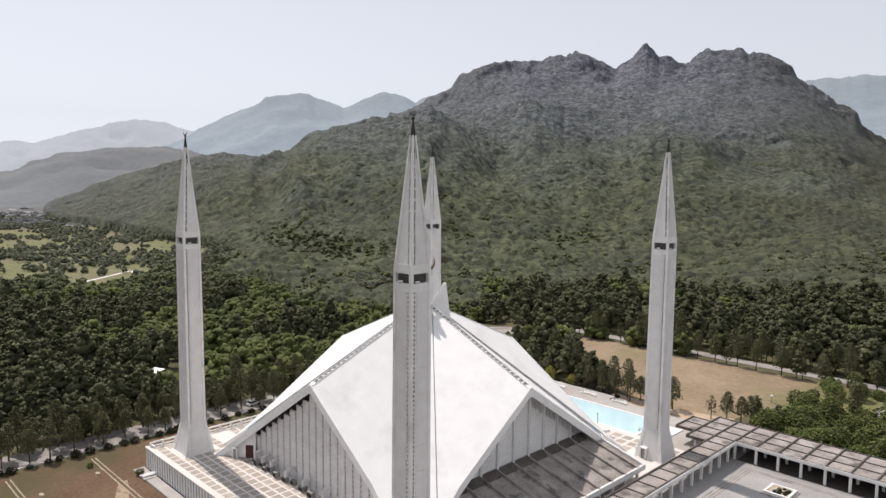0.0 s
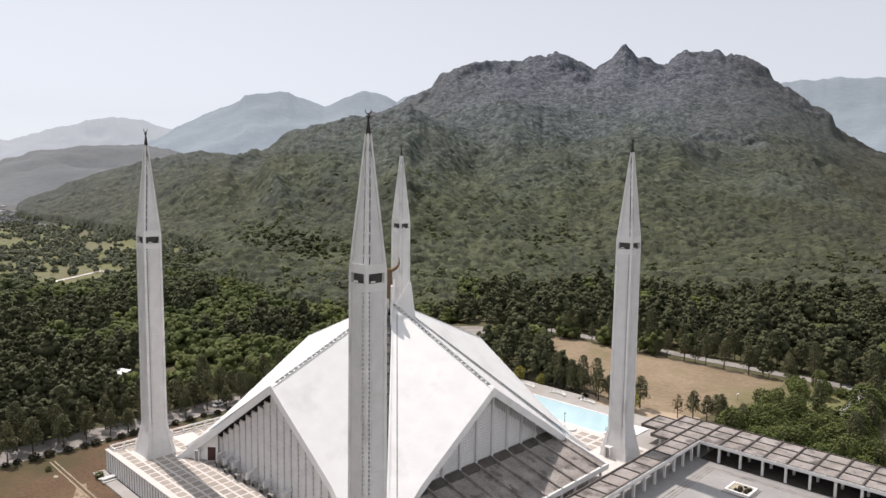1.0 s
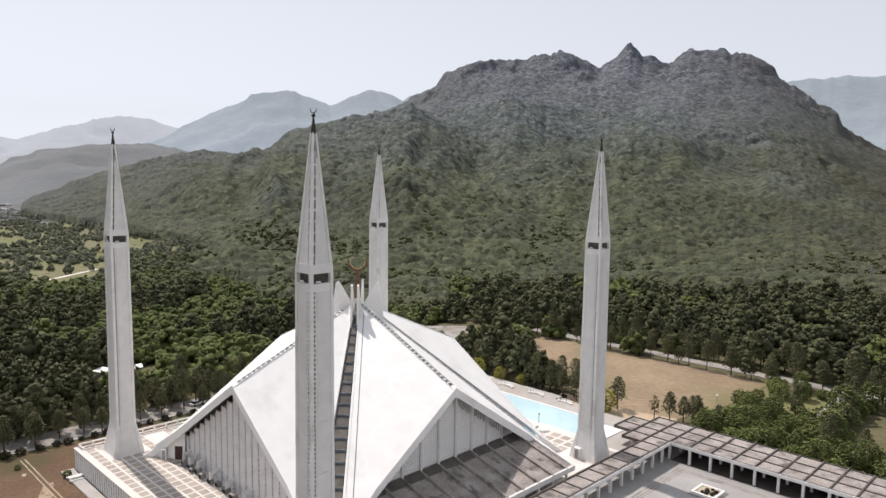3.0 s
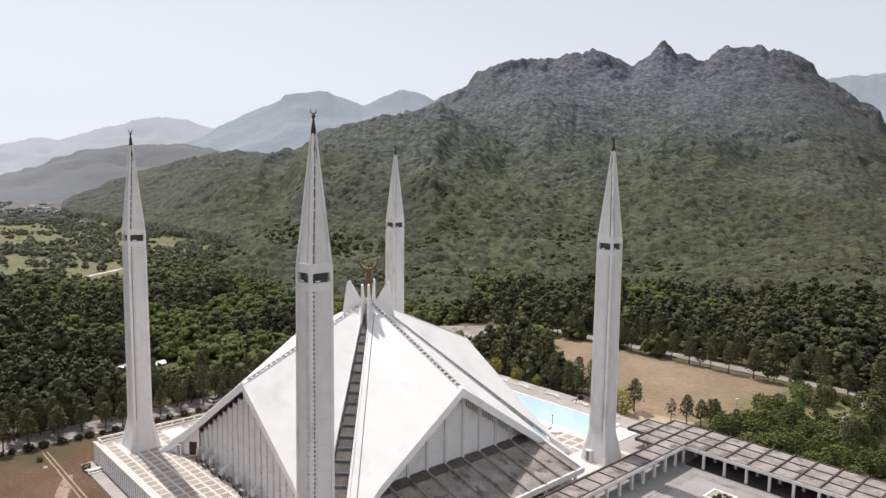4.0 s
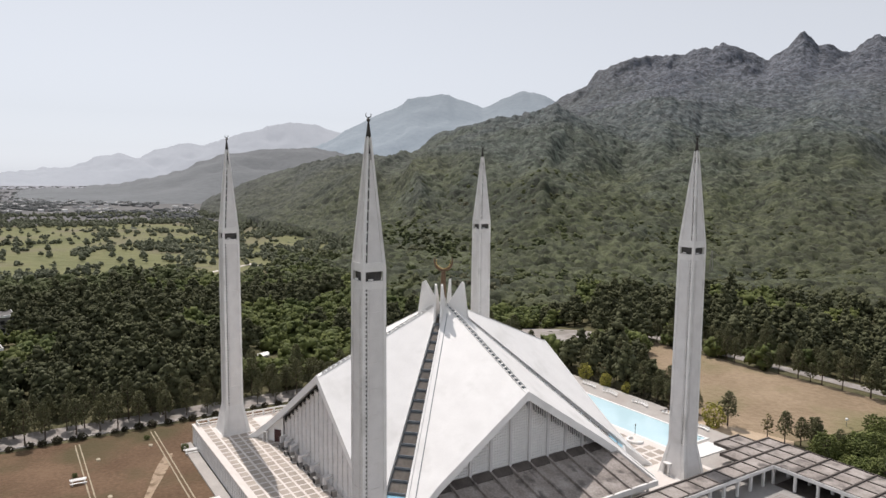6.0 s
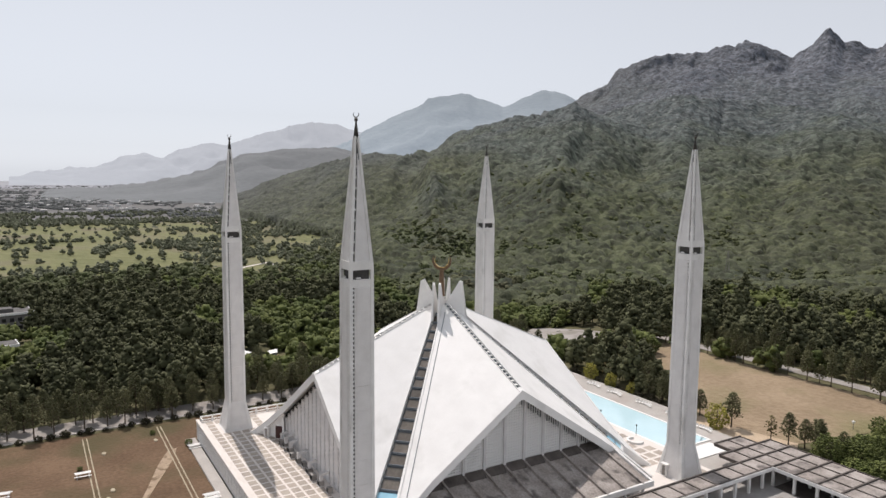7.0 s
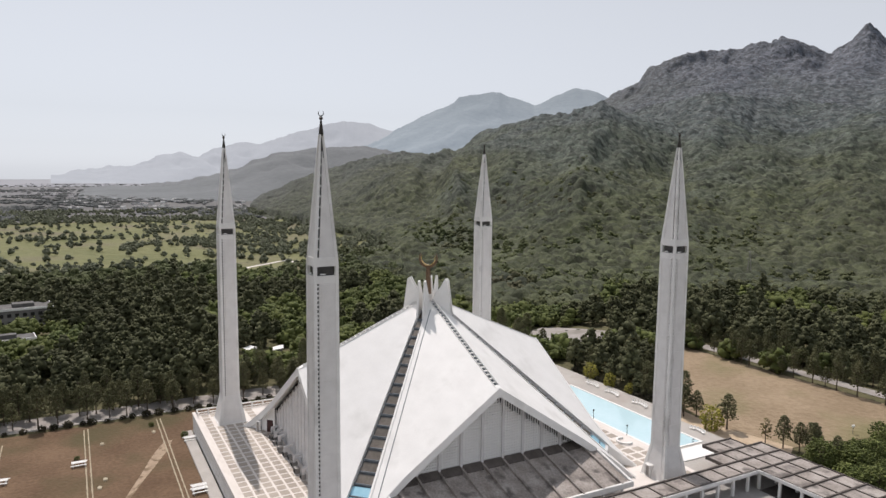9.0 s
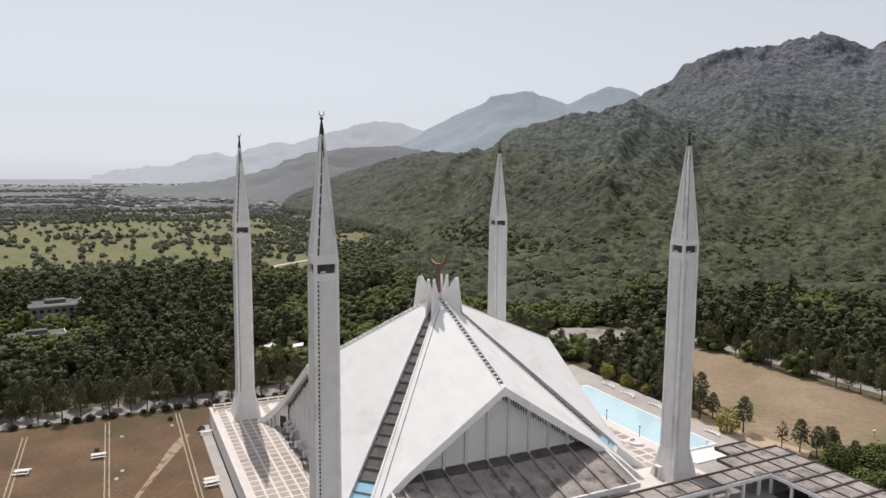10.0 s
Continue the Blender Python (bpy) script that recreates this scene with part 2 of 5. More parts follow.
# pale grey of the haze painted into the far left slopes
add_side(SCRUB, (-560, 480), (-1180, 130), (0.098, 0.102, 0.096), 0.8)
# darker olive towards the right end of the hills and woods
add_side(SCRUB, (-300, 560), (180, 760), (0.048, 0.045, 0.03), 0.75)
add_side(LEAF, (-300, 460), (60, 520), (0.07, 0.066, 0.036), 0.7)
BRONZE = material("dark_bronze", (0.03, 0.028, 0.025), (0.06, 0.05, 0.04), 0.45, 2, 5, 0, metal=0.6)
COPPER = material("brown_metal", (0.12, 0.075, 0.045), (0.2, 0.13, 0.08), 0.5, 2, 5, 0, metal=0.3)
GOLD = material("gold_leaf", (0.75, 0.5, 0.2), (0.85, 0.6, 0.28), 0.25, 2, 5, 0, metal=1.0)
METALBOX = material("grey_sheet_metal", (0.2, 0.19, 0.18), (0.32, 0.3, 0.28), 0.6, 1, 6, 0.1, vary=0.25)
BRICKWALL = material("far_masonry", (0.22, 0.21, 0.205), (0.32, 0.31, 0.3), 0.9, 0.1, 8, 0, island=0.6)
CARWHITE = material("car_paint", (0.7, 0.7, 0.7), (0.75, 0.75, 0.75), 0.25, 1, 3, 0, spec=0.6)
RUBBER = material("rubber", (0.02, 0.02, 0.02), (0.03, 0.03, 0.03), 0.9, 1, 3, 0)


# ---- small builders ----
def part(name, bm, mat, parent=None, label=""):
    me = bpy.data.meshes.new(name)
    bm.normal_update()
    bm.to_mesh(me)
    bm.free()
    me.materials.append(mat)
    ob = new(name, me)
    if parent:
        ob.parent = parent
    if label:
        ob["label"] = label
    return ob


def thing(name, label, category, group="", kind=""):
    return tagged(new(name), label, category, group, kind)


def prism(bm, top, drop):
    """A slab below the polygon top (list of points), with the depth drop along z, or a vector."""
    d = Vector((0, 0, -drop)) if not isinstance(drop, Vector) else drop
    a = [bm.verts.new(p) for p in top]
    b = [bm.verts.new(Vector(p) + d) for p in top]
    n = len(a)
    fs = [bm.faces.new(a), bm.faces.new(b[::-1])]
    fs += [bm.faces.new((a[i], b[i], b[(i + 1) % n], a[(i + 1) % n])) for i in range(n)]
    bmesh.ops.recalc_face_normals(bm, faces=fs)
    return bm


def box(bm, x0, x1, y0, y1, z0, z1):
    return prism(bm, [(x0, y0, z1), (x1, y0, z1), (x1, y1, z1), (x0, y1, z1)], z1 - z0)


def boxed(*b):
    return box(bmesh.new(), *b)


def bar(bm, p, q, w, h, up=Vector((0, 0, 1))):
    """A straight bar from p to q, w across and h high."""
    p, q = Vector(p), Vector(q)
    d = (q - p).normalized()
    s = d.cross(up).normalized() * w / 2
    u = s.cross(d).normalized() * h / 2
    return prism(bm, [p - s + u, p + s + u, p + s - u, p - s - u], q - p)


def loft(bm, rings, cap=True):
    """Skin over rings of equal length."""
    vs = [[bm.verts.new(p) for p in r] for r in rings]
    fs = []
    for a, b in zip(vs, vs[1:]):
        n = len(a)
        fs += [bm.faces.new((a[i], a[(i + 1) % n], b[(i + 1) % n], b[i])) for i in range(n)]
    if cap:
        fs += [bm.faces.new(vs[0][::-1]), bm.faces.new(vs[-1])]
    bmesh.ops.recalc_face_normals(bm, faces=fs)
    return bm


def ring(r, z, n=10, cx=0.0, cy=0.0):
    return [(cx + r * math.cos(2 * math.pi * i / n), cy + r * math.sin(2 * math.pi * i / n), z) for i in range(n)]


def fast_mesh(name, verts, faces, mat):
    """A mesh from arrays of vertices and of triangles or quads."""
    me = bpy.data.meshes.new(name)
    k = faces.shape[1]
    me.vertices.add(len(verts))
    me.vertices.foreach_set("co", verts.astype(np.float32).ravel())
    me.loops.add(faces.size)
    me.loops.foreach_set("vertex_index", faces.astype(np.int32).ravel())
    me.polygons.add(len(faces))
    me.polygons.foreach_set("loop_start", np.arange(0, faces.size, k, dtype=np.int32))
    me.update(calc_edges=True)
    me.materials.append(mat)
    return me


# ---- noise on arrays ----
TABLE = np.random.RandomState(5).rand(256, 256)


def lattice(x, y):
    xi, yi = np.floor(x).astype(int), np.floor(y).astype(int)
    fx, fy = x - xi, y - yi
    fx, fy = fx * fx * (3 - 2 * fx), fy * fy * (3 - 2 * fy)
    g = lambda i, j: TABLE[(xi + i) % 256, (yi + j) % 256]
    return (g(0, 0) * (1 - fx) + g(1, 0) * fx) * (1 - fy) + (g(0, 1) * (1 - fx) + g(1, 1) * fx) * fy


def fbm(x, y, octaves=4):
    s, a, t = 0.0, 0.5, 0.0
    for o in range(octaves):
        s = s + a * lattice(x * 2 ** o + 17.3 * o, y * 2 ** o + 9.1 * o)
        t += a
        a *= 0.5
    return s / t


def domes(x, y):
    """Crown-like domes, one in each cell of side 1: height 0 to 1."""
    xi, yi = np.floor(x).astype(int), np.floor(y).astype(int)
    best = np.zeros_like(x)
    for i in (-1, 0, 1):
        for j in (-1, 0, 1):
            a, b = (xi + i) % 256, (yi + j) % 256
            px, py = xi + i + 0.15 + 0.7 * TABLE[a, b], yi + j + 0.15 + 0.7 * TABLE[b, (a + 91) % 256]
            size = 0.45 + 0.5 * TABLE[(a + 40) % 256, (b + 13) % 256]
            d2 = ((x - px) ** 2 + (y - py) ** 2) / (size * size)
            best = np.maximum(best, size * np.sqrt(np.clip(1 - d2, 0, 1)))
    return best


# ---- land ----
HUB = Vector((117.7, -106.95, 0.0))
AHEAD, ASIDE = Vector((-0.7254, 0.6884, 0)), Vector((0.6884, 0.7254, 0))


def polar(az, r):
    """Plan place at an angle (degrees, to the side of the view's axis) and a distance from the hub."""
    s, c = np.sin(np.radians(az)), np.cos(np.radians(az))
    return HUB.x + r * (s * ASIDE.x + c * AHEAD.x), HUB.y + r * (s * ASIDE.y + c * AHEAD.y)


def to_polar(x, y):
    dx, dy = x - HUB.x, y - HUB.y
    u, v = dx * ASIDE.x + dy * ASIDE.y, dx * AHEAD.x + dy * AHEAD.y
    return np.degrees(np.arctan2(u, v)), np.hypot(u, v)


def grid_faces(n, m):
    i = np.arange(n - 1)[:, None] * m + np.arange(m - 1)[None, :]
    return np.stack([i, i + 1, i + m + 1, i + m], -1).reshape(-1, 4)


def ramp(t):
    t = np.clip(t, 0, 1)
    return t * t * (3 - 2 * t)


def rise(x, y):
    """The ground climbs gently north of the terrace."""
    return (2.6 * ramp((y - 50) / 22) + 2.4 * ramp((y - 80) / 55)) * ramp((x + 130) / 60)


# ground: one sheet out to the horizon
rings = np.concatenate([np.linspace(0.5, 700, 110), np.geomspace(720, 4950, 34)])
turns = np.linspace(-180, 180, 181)
R, A = np.meshgrid(rings, turns, indexing="ij")
gx, gy = polar(A, R)
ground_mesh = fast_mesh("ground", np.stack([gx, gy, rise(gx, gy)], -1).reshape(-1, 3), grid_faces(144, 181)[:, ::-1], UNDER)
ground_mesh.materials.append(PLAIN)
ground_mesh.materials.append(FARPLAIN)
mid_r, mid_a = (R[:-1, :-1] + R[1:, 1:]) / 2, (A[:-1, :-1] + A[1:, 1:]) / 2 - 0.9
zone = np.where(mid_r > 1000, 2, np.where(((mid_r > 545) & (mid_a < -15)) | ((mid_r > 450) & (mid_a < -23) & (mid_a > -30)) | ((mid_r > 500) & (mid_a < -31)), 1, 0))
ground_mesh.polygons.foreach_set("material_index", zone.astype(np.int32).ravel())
ground = tagged(new("ground", ground_mesh), "flat valley floor with dry soil and grass", "ground", kind="structure")

# hills: crest heights seen as slopes (rise per 1000 m of distance) by angle
FRONT_AZ = [-34, -30.3, -28, -25.7, -23.7, -21.6, -20, -18.4, -16.7, -14.1, -12.7, -11.5, -10.6, -9.7, -7.6, -5.5, -2.7, -1.2, -0.3, 1.4, 2.6, 7.3, 14, 42]
FRONT_UP = [-70, -57, -37, -18, -3, 7, 15, 22, 27, 24, 27, 37, 52, 61, 73, 80, 83, 93, 101, 86, 76, 60, 20, -60]
FOOT_AZ, FOOT_R = [-31, -28.5, -25.5, -22, -18, -14, 8, 20], [1180, 1060, 930, 800, 660, 500, 480, 520]
CREST_AZ, CREST_R = [-31, -28, -22, -15, -11, 1, 12], [1290, 1310, 1300, 1180, 1100, 1080, 1150]
SPUR_AZ = [-12, -4, 1.4, 6.9, 11.2, 17.6, 22.1, 24.9, 27.4, 28.9, 30.2, 30.9, 31.4, 33.9, 42]
SPUR_UP = [-60, 40, 85, 105, 98, 81, 50, 37, 44, 37, 21, 9, -12, -29, -45]
MAIN_AZ = [-20, -14, -6, -1.4, -0.3, 1.4, 2.1, 3.2, 5.3, 8.3, 9.3, 10.5, 12.5, 14.6, 15.3, 16, 16.7, 17.2, 17.6, 19.1, 19.7, 20.2, 21.3, 22.9, 24.5, 25.8, 26.7, 27.2, 28.4, 29.6, 30, 31.3, 31.6, 32.5, 33.6, 42]
MAIN_UP = [-34, 10, 70, 96, 108, 125, 141, 149, 160, 161, 172, 175, 170, 155, 163, 174, 181, 174, 165, 155, 153, 165, 172, 171, 166, 155, 145, 135, 125, 105, 95, 90, 76, 53, 41, 15]


SMOOTH_AZ = np.linspace(-60, 60, 961)
SPUR_SOFT = np.convolve(np.pad(np.interp(SMOOTH_AZ, SPUR_AZ, SPUR_UP), 40, mode="edge"), np.ones(81) / 81, mode="valid")
SOFTEN = np.exp(-0.5 * (np.arange(-80, 81) * 0.125 / 2.6) ** 2)
SMOOTH_UP = np.convolve(np.pad(np.interp(SMOOTH_AZ, MAIN_AZ, MAIN_UP), 80, mode="edge"), SOFTEN / SOFTEN.sum(), mode="valid")


def ridged(a, b, octaves=3):
    """Sharp-crested noise, about -0.5 to 0.4."""
    return 0.4 - np.sqrt((2 * fbm(a, b, octaves) - 1) ** 2 + 0.004) * 1.6


def hill_heights(az, r):
    """Front hill, the spur beside it and the mountain behind them, in metres."""
    eye = 66.0
    x, y = polar(az, r)
    shift = az + np.clip((-8 - az) / 8, 0, 1) * 5 * (fbm(x / 170, y / 170, 4) - 0.5)
    rim = (fbm(az * 1.7 + 3, az * 0 + 7, 5) - 0.5) * 8
    foot = np.interp(shift, FOOT_AZ, FOOT_R)
    da = np.interp(az, CREST_AZ, CREST_R) + 40 * np.sin(az * 0.35)
    ha = np.maximum(eye + da * (np.interp(az, FRONT_AZ, FRONT_UP) + rim * 0.6) / 1000, 0)
    ta = (r - foot) / (da - foot)
    za = ha * np.where(ta < 1, np.clip(ta, 0, 1) ** 1.2, 1 - ramp((r - da) / 750))
    ds = 1330 + 60 * np.sin(az * 0.5 + 1)
    ts = (r - foot) / (ds - foot)
    cliff = ramp((ts - 0.8) / 0.2)
    hs = np.maximum(eye + ds * (np.interp(az, SPUR_AZ, SPUR_UP) * cliff + np.interp(az, SMOOTH_AZ, SPUR_SOFT) * (1 - cliff) + rim) / 1000, 0)
    zs = hs * np.where(ts < 1, np.clip(ts, 0, 1) ** 1.35, 1 - 0.4 * ramp((r - ds) / 500))
    db = 1950.0
    tb = np.clip((r - 560) / (db - 560), 0, 1)
    sharp = np.where(r < db, ramp((tb - 0.8) / 0.2), 1.0)
    hb = eye + db * (np.interp(az, MAIN_AZ, MAIN_UP) * sharp + np.interp(az, SMOOTH_AZ, SMOOTH_UP) * (1 - sharp) + rim * sharp) / 1000
    zb = np.maximum(hb, 0) * np.where(r < db, tb ** 2.1, 1 - 0.7 * ramp((r - db) / 500))
    zb = np.where(az < -4, zb * ramp((r - 900) / 900), zb)
    near_top = np.maximum(za, zs)
    body = np.maximum(near_top, zb)
    body = body + 10 * np.exp(-np.abs(near_top - zb) / 40) * np.clip(body / 40, 0, 1)
    near_low, w = np.clip(np.where(za > zs, ta, ts), 0, 1), ramp((zb - near_top) / 60)
    low = near_low * (1 - w) + tb * w
    keep = (np.clip(4 * near_low * (1 - near_low), 0, 1) * (1 - w) + np.clip(4 * tb * (1 - tb), 0, 1) * w) * np.clip(body / 40, 0, 1)
    # spurs and gullies running down towards the plain
    arc = np.radians(az) * 1000 + 70 * fbm(x / 260, y / 260, 2)
    gully = ridged(arc / 300 + 3.1, r / 900 + 1.7) * 95 + ridged(arc / 105 + 8.0, r / 380) * 42 + ridged(x / 62, y / 62, 2) * 8
    body = body + gully * keep * (0.35 + 0.65 * low)
    crag = ramp((low - 0.8) / 0.16) * (zb > near_top)
    ledge = ramp((fbm(x / 70 + 4, y / 70, 3) - 0.5) * 9)
    body = body + crag * ((fbm(x / 30, y / 30, 3) - 0.5) * 18 + ledge * 12 - 6)
    return np.maximum(body, 0.0), tb * (zb > near_top + 4) > 0.5


# open fairways of the plain: angles and distances
FAIRWAYS = [(-29.2, -24, 462, 562), (-26.2, -21.2, 668, 765), (-28.8, -23.8, 960, 1085), (-37, -31.5, 560, 660), (-45, -38, 525, 690), (-57, -46, 515, 660), (-35, -29.5, 780, 850), (-50, -37, 800, 960), (-60, -52, 800, 1000), (-40, -30, 1080, 1150)]


def fairway(az, r):
    """True on open grass."""
    az = az - 0.9
    x, y = polar(az, r)
    e = 8 * (fbm(x / 40, y / 40 + 9, 2) - 0.5)
    b = az > 999
    for a0, a1, r0, r1 in FAIRWAYS:
        b = b | ((az > a0 + e * 0.45) & (az < a1 + e * 0.45) & (r > r0 + e * 5) & (r < r1 + e * 5))
    return b


def tree_belt(az, r):
    """True where trees stand between the fairways."""
    x, y = polar(az, r)
    n = 0.6 * fbm(az * 0.13 + 50, r / 34, 3) + 0.4 * fbm(x / 60 + 50, y / 60, 3)
    return ((n > np.where(az < -31, 0.49, 0.46)) | (az > -29) & (n > 0.3)) & ~fairway(az, r)


ra = np.concatenate([np.linspace(300, 1420, 448), np.linspace(1424, 2040, 155), np.linspace(2060, 2700, 16)])
aa = np.linspace(-34, 41, 560)
R, A = np.meshgrid(ra, aa, indexing="ij")
hz, back = hill_heights(A, R)
hx, hy = polar(A, R)
wild = fbm(hx / 60, hy / 60, 3)
flat = hz < np.where(A < -16, 4.0, 0.3)
scrubland = (A > -34.5) & (R > 345 + 180 * (fbm(hx / 45.0, hy / 45.0, 3) - 0.5) + np.where(A > 4, 70, 0) + 85 * ramp((-9 - A) / 6)) & (A > -16 + 8 * (fbm(hx / 45.0, hy / 45.0, 3) - 0.5))
scrubland = scrubland & ~fairway(A, R)
hz = np.where(flat & scrubland, 0.6, hz)
crown = domes(hx / 7.5, hy / 7.5) * 5.6 + domes(hx / 4.2 + 31, hy / 4.2) * 2.4
crown *= 1 - 0.45 * ramp((R - 1300) / 500)
crown *= np.clip(1.5 - 1.4 * np.clip(fbm(hx / 110 + 9, hy / 110, 4) - 0.5, 0, 1) * 3, 0.25, 1.2) * (0.6 + 0.8 * wild)
hz = hz + rise(hx, hy) + crown * np.where(flat, 1.0, np.clip((hz + 2.5) / 5, 0, 1)) - np.where(flat & ~scrubland, 9.0, 0.0)
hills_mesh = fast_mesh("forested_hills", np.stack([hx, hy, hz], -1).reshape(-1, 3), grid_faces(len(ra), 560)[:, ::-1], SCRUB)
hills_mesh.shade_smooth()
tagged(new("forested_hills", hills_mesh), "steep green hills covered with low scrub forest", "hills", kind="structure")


def backdrop_ridge(name, dist, az, up, depth, mat, label, seed):
    """A far ridge with its own relief."""
    a = np.linspace(az[0], az[-1], 500)
    r = np.linspace(dist - depth, dist + 150, 40)
    R, A = np.meshgrid(r, a, indexing="ij")
    top = 70 + dist * (np.interp(A, az, up) + (fbm(A * 1.2 + seed, A * 0, 5) - 0.5) * 7) / 1000
    t = np.clip((R - (dist - depth)) / depth, 0, 1)
    x, y = polar(A, R)
    rel = (0.5 - np.sqrt((2 * fbm(x / 330 + seed, y / 330, 4) - 1) ** 2 + 0.01)) * 110 * np.clip(4 * t * (1 - t), 0, 1)
    soft_top = 70 + dist * np.interp(A, az, np.convolve(np.pad(up, 1, mode="edge"), [0.3, 0.4, 0.3], mode="valid")) / 1000
    top = top * ramp((t - 0.4) / 0.6) + soft_top * (1 - ramp((t - 0.4) / 0.6))
    z = np.maximum(top, 1) * t ** 1.2 + rel * np.clip(top / 150, 0, 1)
    ob = new(name, fast_mesh(name, np.stack([x, y, z], -1).reshape(-1, 3), grid_faces(40, 500)[:, ::-1], mat))
    return tagged(ob, label, "mountain ridge", kind="structure")


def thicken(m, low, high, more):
    """Raises a backdrop's glow, which stands for haze, towards its foot."""
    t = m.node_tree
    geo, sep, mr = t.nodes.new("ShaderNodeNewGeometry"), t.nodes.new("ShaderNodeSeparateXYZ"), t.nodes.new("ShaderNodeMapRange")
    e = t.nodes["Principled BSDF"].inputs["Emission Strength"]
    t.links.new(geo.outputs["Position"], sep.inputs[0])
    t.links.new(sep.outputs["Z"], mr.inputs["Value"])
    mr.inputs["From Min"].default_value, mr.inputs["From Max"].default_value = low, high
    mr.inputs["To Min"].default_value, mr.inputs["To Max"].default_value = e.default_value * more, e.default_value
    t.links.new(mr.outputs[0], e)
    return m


# haze before the far ridges and plain, put in as pale glow
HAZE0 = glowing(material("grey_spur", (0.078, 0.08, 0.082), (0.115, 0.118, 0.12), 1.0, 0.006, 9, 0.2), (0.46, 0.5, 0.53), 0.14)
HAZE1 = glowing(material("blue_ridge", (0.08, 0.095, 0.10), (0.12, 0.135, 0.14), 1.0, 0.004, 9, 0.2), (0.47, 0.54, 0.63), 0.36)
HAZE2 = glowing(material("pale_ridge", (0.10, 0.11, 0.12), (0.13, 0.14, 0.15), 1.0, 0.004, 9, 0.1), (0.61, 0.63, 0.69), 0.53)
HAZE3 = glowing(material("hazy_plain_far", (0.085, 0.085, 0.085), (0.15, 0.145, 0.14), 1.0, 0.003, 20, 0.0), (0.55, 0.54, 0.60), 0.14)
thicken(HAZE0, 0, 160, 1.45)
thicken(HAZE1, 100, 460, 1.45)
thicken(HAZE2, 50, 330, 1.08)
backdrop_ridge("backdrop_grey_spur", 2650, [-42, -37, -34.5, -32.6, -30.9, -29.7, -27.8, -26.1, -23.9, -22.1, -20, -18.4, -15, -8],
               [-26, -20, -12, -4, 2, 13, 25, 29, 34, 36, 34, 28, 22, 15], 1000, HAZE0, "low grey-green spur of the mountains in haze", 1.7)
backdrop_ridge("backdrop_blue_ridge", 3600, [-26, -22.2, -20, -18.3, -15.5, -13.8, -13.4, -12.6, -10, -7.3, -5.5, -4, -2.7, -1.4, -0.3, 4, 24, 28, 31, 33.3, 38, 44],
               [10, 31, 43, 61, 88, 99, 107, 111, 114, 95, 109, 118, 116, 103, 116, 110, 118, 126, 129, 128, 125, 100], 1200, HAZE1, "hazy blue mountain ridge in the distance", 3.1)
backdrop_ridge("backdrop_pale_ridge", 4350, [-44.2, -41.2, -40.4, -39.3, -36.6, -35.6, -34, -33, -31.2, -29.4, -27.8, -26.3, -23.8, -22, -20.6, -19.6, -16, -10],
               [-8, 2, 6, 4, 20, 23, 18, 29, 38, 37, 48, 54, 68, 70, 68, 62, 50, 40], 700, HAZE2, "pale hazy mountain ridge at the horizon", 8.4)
# horizon haze as a stronger glow on the plain's edge
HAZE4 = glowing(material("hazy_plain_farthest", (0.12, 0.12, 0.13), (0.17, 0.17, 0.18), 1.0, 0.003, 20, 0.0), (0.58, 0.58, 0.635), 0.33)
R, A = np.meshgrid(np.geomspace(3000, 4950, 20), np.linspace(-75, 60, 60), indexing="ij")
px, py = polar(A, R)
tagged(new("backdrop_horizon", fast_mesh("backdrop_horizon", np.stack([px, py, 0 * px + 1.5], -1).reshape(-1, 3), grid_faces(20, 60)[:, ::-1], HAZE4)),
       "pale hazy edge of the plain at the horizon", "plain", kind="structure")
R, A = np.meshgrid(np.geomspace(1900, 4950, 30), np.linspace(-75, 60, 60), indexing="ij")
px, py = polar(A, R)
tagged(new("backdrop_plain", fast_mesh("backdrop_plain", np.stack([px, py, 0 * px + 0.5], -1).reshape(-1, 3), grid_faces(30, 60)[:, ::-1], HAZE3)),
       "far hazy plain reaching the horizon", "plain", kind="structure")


# ---- trees ----
def tufts(rng, n, shape, size):
    """n small leaf tufts, each a slim four-sided body, filling the form given by shape(rng) -> place and way out."""
    base = np.array([(1, 1, 1), (1, -1, -1), (-1, 1, -1), (-1, -1, 1)], float)
    tri = np.array([(0, 1, 2), (0, 3, 1), (0, 2, 3), (1, 3, 2)])
    vs, fs = [], []
    for i in range(n):
        p, k = shape(rng)
        q, _ = np.linalg.qr(rng.randn(3, 3))
        s = size * k * rng.uniform(0.6, 1.35)
        vs.append(base @ q.T * s * np.array([1, 1, 0.7]) + p)
        fs.append(tri + 4 * i)
    return np.concatenate(vs), np.concatenate(fs)


def pine_shape(h, r):
    def f(rng):
        t = rng.uniform(0, 1) ** 0.8
        rad = r * (1 - t) ** 0.45 * (0.6 + 0.4 * t ** 0.3) * math.sqrt(rng.uniform(0.15, 1))
        a = rng.uniform(0, 6.283)
        lump = 1 + 0.22 * math.sin(3 * a + 7 * t) + 0.15 * math.sin(5 * a - 11 * t)
        return np.array([rad * lump * math.cos(a), rad * lump * math.sin(a), h * (0.28 + 0.7 * t)]), 1 - 0.35 * t
    return f


